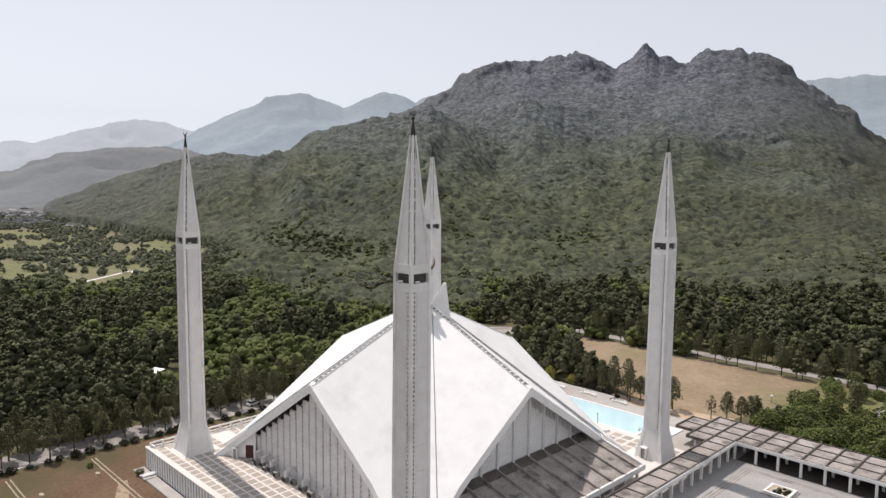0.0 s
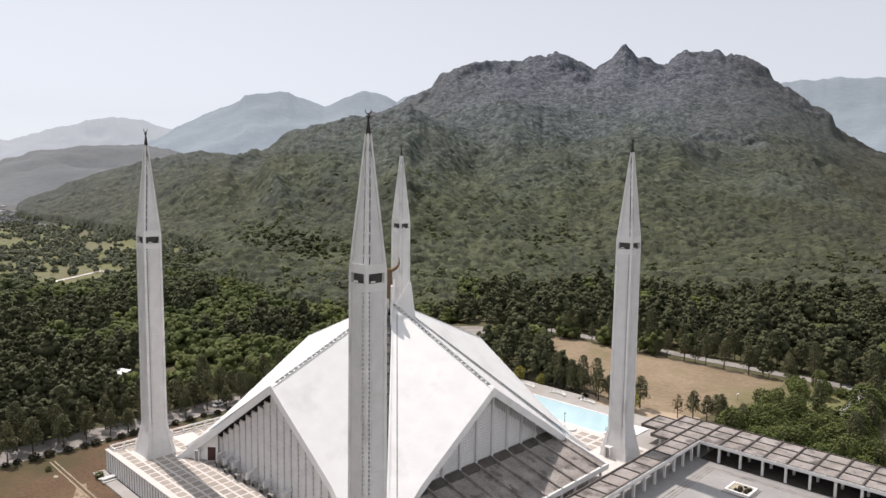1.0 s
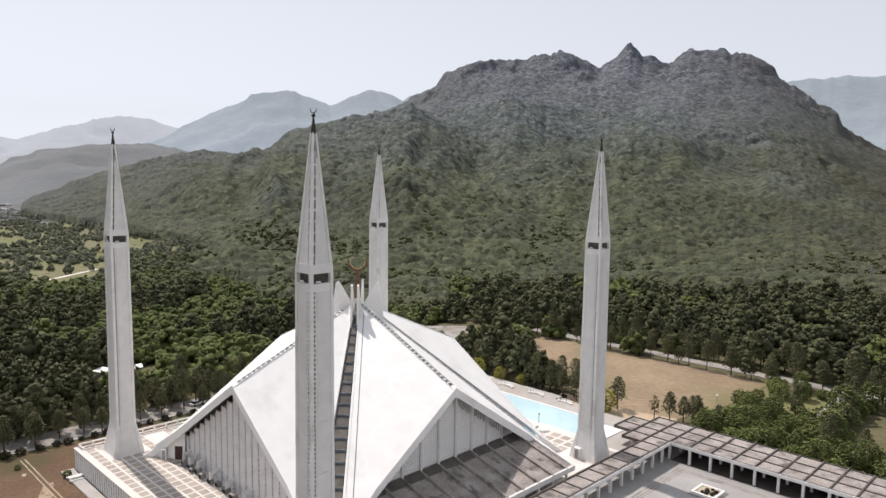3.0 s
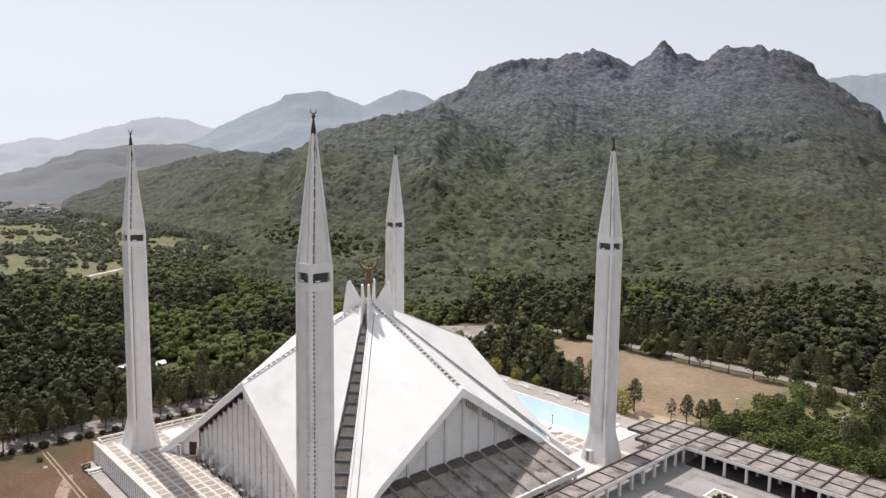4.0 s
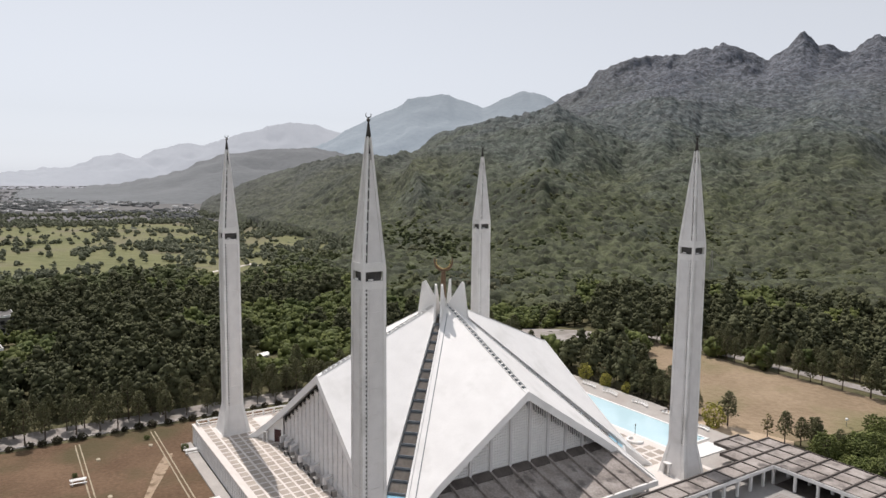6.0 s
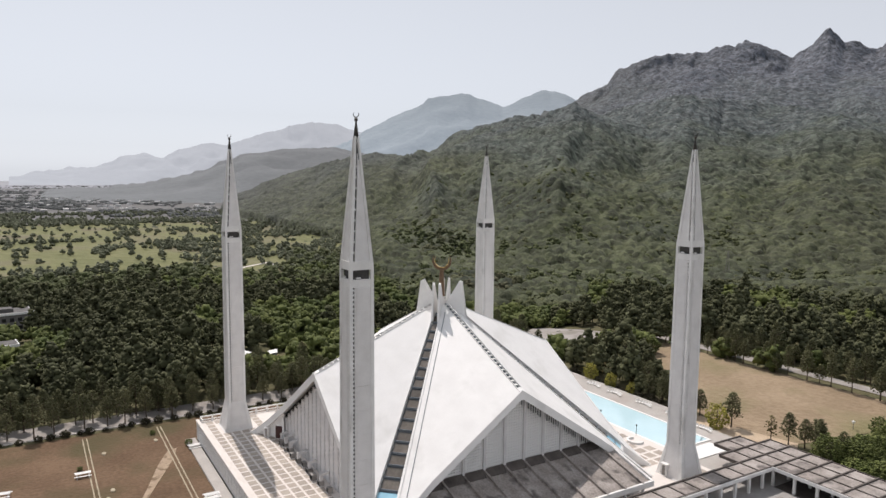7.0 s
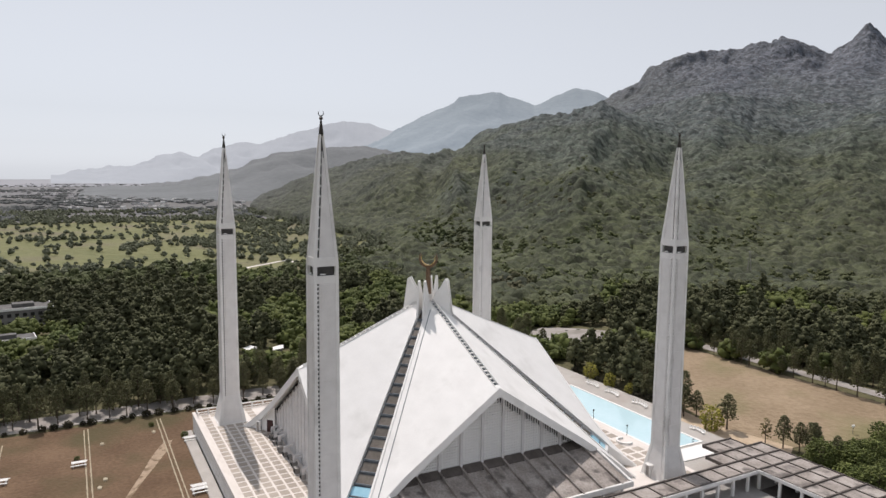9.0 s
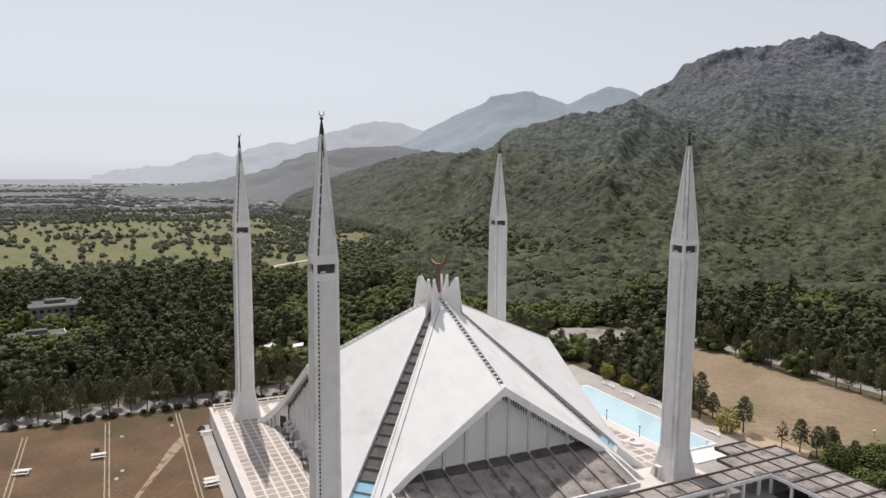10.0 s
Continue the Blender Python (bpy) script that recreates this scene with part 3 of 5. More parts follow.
def low_shape(h, r):
    def f(rng):
        d = rng.randn(3)
        d /= np.linalg.norm(d)
        a = math.atan2(d[1], d[0])
        lump = 1 + 0.2 * math.sin(2 * a + 3 * d[2]) + 0.15 * math.sin(5 * a + 1)
        return d * np.array([r * lump, r * lump, h * 0.5]) * rng.uniform(0.6, 1) ** 0.5 + np.array([0, 0, h * 0.45]), 1.0
    return f


def trunk_arrays(h, r):
    n = 5
    a = np.arange(n) * 2 * math.pi / n
    lo = np.stack([r * np.cos(a), r * np.sin(a), a * 0 - 0.2], -1)
    hi = np.stack([r * 0.35 * np.cos(a), r * 0.35 * np.sin(a), a * 0 + h], -1)
    i = np.arange(n)
    j = (i + 1) % n
    return np.concatenate([lo, hi]), np.concatenate([np.stack([i, j, j + n], -1), np.stack([i, j + n, i + n], -1)])


def forest(name, spots, templates, mat, label, seed):
    """Many trees joined in one mesh; spots: x, y, z, scale."""
    rng = np.random.RandomState(seed)
    vs, fs, base = [], [], 0
    for x, y, z, s in spots:
        v, f = templates[rng.randint(len(templates))]
        a = rng.uniform(0, 6.283)
        c, sn = math.cos(a), math.sin(a)
        w = v * s * np.array([1, 1, rng.uniform(0.85, 1.2)])
        vs.append(np.stack([w[:, 0] * c - w[:, 1] * sn + x, w[:, 0] * sn + w[:, 1] * c + y, w[:, 2] + z], -1))
        fs.append(f + base)
        base += len(v)
    me = fast_mesh(name, np.concatenate(vs), np.concatenate(fs), mat)
    return tagged(new(name, me), label, "trees", kind="stuff")


rng = np.random.RandomState(11)


def icosahedron():
    bm = bmesh.new()
    bmesh.ops.create_icosphere(bm, subdivisions=1, radius=1.0)
    bm.verts.ensure_lookup_table()
    v = np.array([p.co[:] for p in bm.verts])
    f = np.array([[q.index for q in t.verts] for t in bm.faces])
    bm.free()
    return v, f


core = icosahedron()


def template(shape, n, size, trunk_h, trunk_r, core_size, core_z):
    v, f = tufts(rng, n, shape, size)
    cv, cf = core
    v, f = np.concatenate([v, cv * np.array(core_size) + np.array([0, 0, core_z])]), np.concatenate([f, cf + len(v)])
    tv, tf = trunk_arrays(trunk_h, trunk_r)
    return np.concatenate([v, tv]), np.concatenate([f, tf + len(v)])


def clumped(h, r, rows, n_tufts, size, trunk_r):
    """A crown of ragged leaf clumps in whorls up the stem, with loose tufts round it; rows: height share, reach share, count, clump size."""
    cv, cf = core
    vs, fs, base = [], [], 0
    for up, out, count, big in rows:
        a0 = rng.uniform(0, 6.283)
        for i in range(count):
            a = a0 + 6.283 * i / count + rng.uniform(-0.4, 0.4)
            d = r * out * rng.uniform(0.75, 1.15)
            q, _ = np.linalg.qr(rng.randn(3, 3))
            w = (cv @ q.T) * (1 + 0.95 * (rng.rand(len(cv), 1) - 0.5)) * big * r * rng.uniform(0.8, 1.2) * np.array([1, 1, 0.8])
            vs.append(w + np.array([d * math.cos(a), d * math.sin(a), h * (up + rng.uniform(-0.05, 0.05))]))
            fs.append(cf + base)
            base += len(cv)
    tri = np.array([(0, 1, 2), (0, 3, 1), (0, 2, 3), (1, 3, 2)])
    tet = np.array([(1, 1, 1), (1, -1, -1), (-1, 1, -1), (-1, -1, 1)], float)
    body = np.concatenate(vs)
    for i in range(n_tufts):
        p = body[rng.randint(len(body))]
        q, _ = np.linalg.qr(rng.randn(3, 3))
        vs.append(tet @ q.T * size * rng.uniform(0.6, 1.3) + p + rng.randn(3) * 0.15)
        fs.append(tri + base)
        base += 4
    tv, tf = trunk_arrays(h * 0.6, trunk_r)
    return np.concatenate(vs + [tv]), np.concatenate(fs + [tf + base])


PINE_ROWS = ((0.34, 0.66, 4, 0.36), (0.5, 0.6, 5, 0.38), (0.66, 0.46, 4, 0.36), (0.82, 0.26, 3, 0.3), (0.94, 0.05, 1, 0.24))
BROAD_ROWS = ((0.36, 0.72, 5, 0.38), (0.6, 0.58, 5, 0.4), (0.82, 0.26, 3, 0.38))
PINES = [clumped(h, r, PINE_ROWS, 76, 0.5, 0.22) for h, r in [(rng.uniform(9.0, 12.5), rng.uniform(3.0, 4.2)) for i in range(10)]]
SLOPES = [clumped(h, r, ((0.42, 0.6, 4, 0.45), (0.75, 0.25, 2, 0.42)), 12, 0.6, 0.2) for h, r in [(rng.uniform(3.6, 5.4), rng.uniform(2.6, 3.8)) for i in range(8)]]
BROADS = [clumped(h, r, BROAD_ROWS, 44, 0.5, 0.2) for h, r in [(rng.uniform(4.4, 6.6), rng.uniform(3.0, 4.3)) for i in range(9)]]


def inside(poly, x, y):
    c = False
    for (x0, y0), (x1, y1) in zip(poly, poly[1:] + poly[:1]):
        if (y0 > y) != (y1 > y) and x < (x1 - x0) * (y - y0) / (y1 - y0) + x0:
            c = not c
    return c


FIELD_EDGE = [(-30, 98), (-46, 120), (-47, 131), (47, 132), (47, 124), (45, 104), (39, 84), (20, 79), (0, 83), (-14, 91)]
PRECINCT = [(-79, -260), (-79, 66), (-60, 74), (20, 80), (36, 86), (120, 90), (400, 92), (400, -260)]
GARDEN = [(40, 78), (104, 84), (100, 128), (60, 134), (47, 132)]
CARPARK = [(-96, 94), (-104, 112), (-74, 124), (-56, 98)]
GROVE = [(-104, 84), (-110, 112), (-72, 130), (-47, 106), (-50, 82)]


CLEARINGS = [(-226, -198, -106, -84), (-184, -154, -113, -82), (-127, -104, -24, -9), (-124, -102, -11, 1)]


def wooded(x, y):
    if inside(PRECINCT, x, y) or inside(FIELD_EDGE, x, y) or inside(CARPARK, x, y):
        return False
    if inside(GARDEN, x, y):
        return False
    if inside(GROVE, x, y) and math.sin(x * 1.7) * math.sin(y * 1.3 + x) < 0.3:
        return False
    for x0, x1, y0, y1 in CLEARINGS:
        if x0 < x < x1 and y0 < y < y1:
            return False
    return not (abs(y - 138) < 5 and -64 < x < 200)


def scatter(x, y, smin, smax):
    """Spots on the ground or the slope for arrays of places."""
    z = hill_heights(*to_polar(x, y))[0] + rise(x, y)
    return list(zip(x.tolist(), y.tolist(), z.tolist(), rng.uniform(smin, smax, len(x)).tolist()))


step = 6.6
gx, gy = np.meshgrid(np.arange(-110, 92) * step, np.arange(-60, 118) * step, indexing="ij")
gx, gy = gx.ravel() + rng.uniform(-3.0, 3.0, gx.size), gy.ravel() + rng.uniform(-3.0, 3.0, gx.size)
ga, gr = to_polar(gx, gy)
keep = (ga > -57) & (ga < 40) & (gr > 120) & (gr < 800)
gx, gy, ga, gr = gx[keep], gy[keep], ga[keep], gr[keep]
keep = np.array([wooded(x, y) for x, y in zip(gx, gy)])
gx, gy, ga, gr = gx[keep], gy[keep], ga[keep], gr[keep]
gn = fbm(gx / 45.0, gy / 45.0, 3)
lot = rng.rand(len(gx))
open_land = (ga < -22) & (gr > np.where(ga < -31, 512, 555) + 22 * np.sin(ga * 0.9) + 60 * (gn - 0.5))
keep = ~open_land & ~fairway(ga, gr)
far = gr > 335 + 180 * (gn - 0.5) + np.where(ga > 4, 70, 0) + 85 * ramp((-9 - ga) / 6)
leafy = (gn > np.where(ga > 6, 0.67, np.where(ga > -17, 0.5, 0.56))) & (gr > 215) & (ga > -31) | (gn > 0.6) & (gr > 175) & (ga < -25)
w = keep & far & (gr < 470) & (lot < 0.75)
broad_spots = scatter(gx[w], gy[w], 0.9, 1.45)
w = keep & far & (gr >= 470) & (ga > -34) & (lot < np.where(ga < -15, 0.85, np.clip((860 - gr) / 420, 0, 0.7) * (0.35 + 1.3 * gn))) & ((ga > -15) | (gr < 600))
slope_spots = scatter(gx[w], gy[w], 0.7, 1.25)
w = keep & ~far & leafy
near_spots = scatter(gx[w], gy[w], 0.85, 1.5)
w = keep & ~far & ~leafy
pine_spots = scatter(gx[w], gy[w], 0.65, 1.25)
# trees on the golf plain: belts with open fairways between them, thinner towards the town
n_plain = 22000
ta, tr_ = rng.uniform(-60, -15, n_plain), np.sqrt(rng.uniform(490 ** 2, 1250 ** 2, n_plain))
tx, ty = polar(ta, tr_)
lone = rng.rand(n_plain)
belt = tree_belt(ta, tr_)
w = ((belt & (lone < np.where(ta > -31, 0.3, 0.4))) | (lone > 0.955)) & (hill_heights(ta, tr_)[0] < 6)
plain_spots = scatter(tx[w], ty[w], 0.5, 1.0)
n_far = 16000
ta, tr_ = rng.uniform(-60, -22, n_far), 1050 * (3500 / 1050) ** rng.rand(n_far)
tx, ty = polar(ta, tr_)
w = (fbm(ta * 0.17 + 5, np.log(tr_) * 17, 3) > 0.5) & (rng.rand(n_far) < 0.6) & (hill_heights(ta, tr_)[0] < 1)
far_spots = scatter(tx[w], ty[w], 0.8, 1.5)
forest("pine_forest", pine_spots, PINES, PINE, "dense dark green pine forest on level ground", 1)
forest("scrub_woodland", broad_spots, BROADS, LEAF, "bright green broadleaf woodland below the hills", 2)
forest("slope_woodland", slope_spots, SLOPES, LEAF, "grey-green scrub trees on the lower slopes", 6)
forest("near_woodland", near_spots, BROADS, LEAFNEAR, "green broadleaf trees among the pines", 3)
FARS = [template(low_shape(h, 5.0), 6, 0.9, 1.4, 0.2, (5.0, 5.0, h * 0.5), h * 0.42) for h in (2.4, 3.0, 3.6, 2.8)]
PLAINS = [clumped(h, r, ((0.4, 0.5, 3, 0.55), (0.72, 0.2, 2, 0.45)), 4, 0.8, 0.2) for h, r in ((5.0, 3.8), (6.0, 3.4), (6.5, 4.2), (4.2, 4.0), (8.0, 2.8))]
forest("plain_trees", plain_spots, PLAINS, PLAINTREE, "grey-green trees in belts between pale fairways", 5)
forest("far_trees", far_spots, FARS, FARTREE, "trees of the distant plain, grey with painted haze", 4)


# ---- paving, lawns and roads ----
GREENLAWN = material("green_lawn", (0.12, 0.125, 0.045), (0.2, 0.19, 0.085), 0.95, 0.1, 10, 0.3, dirt=(0.2, 0.16, 0.1), dirt_scale=0.08, dirt_from=0.52)

def sheet(name, poly, z, mat, label, category="ground"):
    bm = prism(bmesh.new(), [(x, y, z) for x, y in poly], 0.3)
    return tagged(part(name, bm, mat), label, category, kind="structure")


def drape(name, poly, lift, mat, label, category="ground"):
    """A sheet that follows the rising ground."""
    bm = bmesh.new()
    bm.faces.new([bm.verts.new((x, y, 0)) for x, y in poly])
    for axis, lo, hi in ((0, -100, 200), (1, 60, 200)):
        for k in range(lo, hi, 6):
            co, no = [0, 0, 0], [0, 0, 0]
            co[axis], no[axis] = k, 1
            bmesh.ops.bisect_plane(bm, geom=bm.verts[:] + bm.edges[:] + bm.faces[:], plane_co=co, plane_no=no)
    for v in bm.verts:
        v.co.z = float(rise(v.co.x, v.co.y)) + lift
    bmesh.ops.recalc_face_normals(bm, faces=bm.faces)
    if sum(f.normal.z for f in bm.faces) < 0:
        bmesh.ops.reverse_faces(bm, faces=bm.faces)
    return tagged(part(name, bm, mat), label, category, kind="structure")


PLAT = 4.7
DECK_Z, COURT_Z = 3.6, 3.7
sheet("lawn", [(-64, -200), (-64, -20), (-47, -20), (-47, -48), (60, -48), (60, -200)], 0.06, LAWN, "dry brown lawn with worn patches", "lawn")
drape("field", FIELD_EDGE, 0.14, FIELD, "dry straw-coloured field with green patches", "field")
sheet("road_west", [(-77, -200), (-77, 90), (-67.2, 90), (-67.2, -200)], 0.05, ROAD, "pale paved road under the trees", "road")
drape("road_north", [(-62, 134.5), (-62, 141), (0, 142), (90, 142.5), (200, 143), (200, 137.5), (90, 137), (0, 136.5)], 0.16, ROAD, "pale road along the edge of the pines", "road")
drape("garden_lawn", [(45, 84), (66, 86), (66, 131), (47.2, 131.5), (47.2, 124), (45.2, 104)], 0.12, GREENLAWN, "worn green garden lawn behind the bushes", "lawn")
drape("paved_yard", [(88, 96), (86, 120), (104, 124), (106, 96)], 0.14, ROAD, "pale grey paved yard beside the trees", "paving")
drape("path_garden", [(66.2, 108), (66.2, 134), (68.8, 134), (69.4, 108)], 0.15, ROAD, "pale path between bushes", "path")
drape("car_park", CARPARK, 0.12, ROAD, "pale open paved ground between trees", "paving")
drape("dirt_ground", [(6, 72), (2, 80), (19.8, 78.8), (38.8, 83.8), (42, 78), (40, 70)], 0.17, SOIL, "bare sandy soil beside the field", "soil")
track = bmesh.new()
way = [Vector((*polar(a, r), 0.12)) for a, r in ((-30.1, 440), (-28.7, 458), (-26.6, 505), (-23.7, 546), (-23.0, 520), (-22.8, 488))]
for p, q in zip(way, way[1:]):
    bar(track, p, q, 3.0, 0.2)
tagged(part("golf_track", track, BAND), "pale narrow track beside a fairway", "track", kind="structure")
trail_bm = bmesh.new()
for i in range(14):
    t0, t1 = i / 14, (i + 1) / 14
    x0, x1 = -43 + 37 * t0, -43 + 37 * t1
    y0, y1 = -53.9 - 14.5 * t0, -53.9 - 14.5 * t1
    w0, w1 = 0.4 + 0.9 * math.sin(math.pi * min(1, t0 + 0.2)) + 0.2 * math.sin(9 * t0), 0.4 + 0.9 * math.sin(math.pi * min(1, t1 + 0.2)) + 0.2 * math.sin(9 * t1)
    prism(trail_bm, [(x0, y0 - w0, 0.08), (x1, y1 - w1, 0.08), (x1, y1 + w1, 0.08), (x0, y0 + w0, 0.08)], 0.2)
tagged(part("trail", trail_bm, TRODDEN), "pale trodden dirt trail across the lawn", "trail", kind="structure")
platform = tagged(part("platform", boxed(-46.5, 47, -46.8, 47, -0.2, PLAT), BAND), "raised terrace with white paving bands", "terrace", kind="structure")
tagged(part("pool_deck", box(boxed(-46.5, 47, 47, 71, -0.2, DECK_Z), -46.5, 6, 71, 74.6, -0.2, DECK_Z), DECK), "pale stone pool deck", "paving", kind="structure")
tagged(part("courtyard_floor", boxed(47, 190, -90, 67.6, -0.2, COURT_Z), COURT), "pale marble courtyard floor", "courtyard", kind="structure")
# thin dark bars added as the lines of further steps
for q in ((55.5, 190, 50.2, 50.5), (55.5, 55.8, -90, 50.2), (56.3, 190, 49.4, 49.7), (56.3, 56.6, -90, 49.4)):
    tagged(part("courtyard_drain", boxed(*q, COURT_Z - 0.1, COURT_Z + 0.03), STAINED), "dark stone line in the courtyard paving", "paving line", kind="structure")
tagged(part("courtyard_step", boxed(57.1, 190, -90, 48.9, COURT_Z - 0.1, COURT_Z + 0.14), STAINED), "low stone step round the courtyard", "step", kind="structure")
tagged(part("courtyard_step", boxed(57.6, 190, -90, 48.4, COURT_Z - 0.1, COURT_Z + 0.3), COURT), "raised pale marble court", "step", kind="structure")

# ---- prayer hall ----
A_Z, PX, PZ, QX, QY = 41.7, 31.6, 28.0, 33.4, 34.7
FB = (PZ - A_Z) / PX
FC = (PLAT - A_Z - FB * QX) / QY


def fz(x, y):
    return A_Z + FB * x + FC * abs(y)


hall = thing("prayer_hall", "white tent-shaped concrete hall with eight sloping roof faces", "mosque hall")


def face_point(m, side, x, y, lift=0.0):
    return m @ Vector((x, side * y, fz(x, y) + lift))


def roof_quarter(turn):
    m = pose(0, 0, 0, 0, 0, 90 * turn)
    for side in (1, -1):
        eave = [(PX, 0.5), (32.2, 21.0), (32.8, 25.2), (33.8, 28.4), (35.4, 30.8), (37.6, 32.5)]
        plan = [(1.2, 0.5)] + eave + [(36.4, 32.3), (31.9, 28.9), (3.0, 2.0)]
        top = [face_point(m, side, x, y) for x, y in plan]
        part("roof_face", prism(bmesh.new(), top, 1.5), WHITE, hall)
        # edge beam along the gable, a little proud, in straight lengths
        outer = [(PX + 0.25, 0.0)] + [(x + 0.25, y - 0.05) for x, y in eave[1:]]
        inner_line = [(PX - 0.4, 0.5)] + [(x - 0.42, y + 0.12) for x, y in eave[1:]]
        for i in range(len(eave) - 1):
            rim = [face_point(m, side, *q, 0.07) for q in (outer[i], outer[i + 1], inner_line[i + 1], inner_line[i])]
            part("edge_beam", prism(bmesh.new(), rim, 1.8), WHITE, hall)
        # walls below the flared foot
        foot = [m @ Vector((x, side * y, z)) for x, y, z in ((30.9, 23.8, PLAT), (30.9, 23.8, fz(32.0, 23.8) - 1.0), (33.2, 28.0, fz(33.6, 28.4) - 0.8), (36.9, 32.4, PLAT + 0.1), (36.0, 32.0, PLAT - 0.1))]
        part("foot_wall", prism(bmesh.new(), foot, m.to_3x3() @ Vector((-0.3, 0.5 * side, 0))), WHITE, hall)
        inner_foot = [m @ Vector((x, side * y, z)) for x, y, z in ((31.9, 28.9, fz(31.9, 28.9)), (36.8, 32.4, PLAT + 0.3), (36.8, 32.4, PLAT - 0.2), (31.9, 28.9, PLAT - 0.2))]
        part("foot_wall", prism(bmesh.new(), inner_foot, m.to_3x3() @ Vector((0.3, -0.4 * side, 0))), WHITE, hall)
        # upstand along the valley
        rim = [face_point(m, side, x, y, 0.22) for x, y in ((3.0, 2.0), (31.9, 28.9), (32.0, 28.3), (3.1, 1.75))]
        part("valley_kerb", prism(bmesh.new(), rim, 0.4), WHITE, hall)
    # ridge skylight: dark bed with rungs between two rails
    bed = [m @ Vector((x, y, fz(x, 0.5) - 0.4)) for x, y in ((1.5, -0.55), (PX - 0.8, -0.55), (PX - 0.8, 0.55), (1.5, 0.55))]
    skylight = part("ridge_skylight", prism(bmesh.new(), bed, 0.5), FRAMEGREY, hall, "dark glazed ridge strip")
    for i in range(25):
        x = 2.4 + i * 1.13
        bm = bar(bmesh.new(), m @ Vector((x, -0.49, fz(x, 0.5) - 0.12)), m @ Vector((x, 0.49, fz(x, 0.5) - 0.12)), 0.42, 0.2)
        part("rung", bm, WHITE, skylight)
    for sy in (-0.55, 0.55):
        part("rail", bar(bmesh.new(), m @ Vector((2.0, sy, fz(2.0, 0.5) + 0.02)), m @ Vector((PX - 0.9, sy, fz(PX - 0.9, 0.5) + 0.02)), 0.12, 0.26), CONCRETE, skylight)
    part("ridge_cap", prism(bmesh.new(), [m @ Vector((x, y, fz(x, 0.5) + 0.12)) for x, y in ((PX - 1.0, -0.6), (PX + 0.3, -0.6), (PX + 0.3, 0.6), (PX - 1.0, 0.6))], 1.7), WHITE, hall)
    # valley skylight with panes stepping down to the foot
    c = math.sqrt(0.5)
    def vp(d, w, lift):
        """Along the valley: d metres of plan from the axis, w to the side."""
        x, y = d * c + w * c, d * c - w * c
        mid = d * c
        return m @ Vector((x, y, fz(mid, mid) + lift))
    edge = lambda d: 0.62 + (d - 3.5) / 39.5 * 1.45
    bedv = [vp(3.2, -edge(3.2), -0.7), vp(3.2, edge(3.2), -0.7), vp(42.4, edge(42.4), -0.7), vp(42.4, -edge(42.4), -0.7)]
    valley = part("valley_skylight", prism(bmesh.new(), bedv, 0.6), FRAMEGREY, hall, "long glazed strip in the roof valley")
    for i in range(18):
        d0 = 4.2 + i * 2.05
        d1 = d0 + 1.75
        if d1 > 42.2:
            break
        a, b = edge(d0) - 0.2, edge(d1) - 0.2
        pane = [vp(d0, -a, -0.42), vp(d0, a, -0.42), vp(d1, b, -0.28), vp(d1, -b, -0.28)]
        part("pane", prism(bmesh.new(), pane, 0.12), GLASSDARK if i < 17 else BLUE, valley)
        part("mullion", bar(bmesh.new(), vp(d1 + 0.12, -b - 0.1, -0.2), vp(d1 + 0.12, b + 0.1, -0.2), 0.16, 0.4), FRAMEGREY, valley)
    last = [vp(39.3, -edge(39.3), -0.25), vp(39.3, edge(39.3), -0.25), vp(42.2, edge(42.2), -0.25), vp(42.2, -edge(42.2), -0.25)]
    part("end_pane", prism(bmesh.new(), last, 0.12), BLUE, valley, "pale blue sheet closing the strip")
    part("end_block", prism(bmesh.new(), [vp(42.2, -edge(42.4), 0.1), vp(42.2, edge(42.4), 0.1), vp(42.8, edge(42.4), 0.1), vp(42.8, -edge(42.4), 0.1)], 1.6), WHITE, hall)
    # pair of tall fins on both sides of the valley's head
    for s in (1, -1):
        w = 0.5 * s
        outline = [(1.6, 37.5), (6.2, fz(6.2 * c, 6.2 * c) - 1.2), (4.9, 45.5), (4.4, 45.8), (1.7, 41.2)]
        fin = [m @ Vector((d * c + w * c, d * c - w * c, z)) for d, z in outline]
        part("crown_fin", prism(bmesh.new(), fin, m.to_3x3() @ Vector((0.42 * s * c, -0.42 * s * c, 0))), WHITE, hall)


for turn in range(4):
    roof_quarter(turn)
for side in (-1,):
    for turn in (0, 3):
        m = pose(0, 0, 0, 0, 0, 90 * turn)
        a, b = face_point(m, side, 4.2, 1.5, 0.03), face_point(m, side, 32.3, 26.6, 0.03)
        part("gutter_line", bar(bmesh.new(), a, b, 0.14, 0.12), FRAMEGREY, hall)

# crescent on its mast
emblem = thing("crescent_finial", "brown metal mast with an upturned golden crescent", "finial")
part("mast", loft(bmesh.new(), [ring(r, z, 8) for r, z in ((0.8, 42), (0.62, 46), (0.5, 48.2))]), COPPER, emblem)


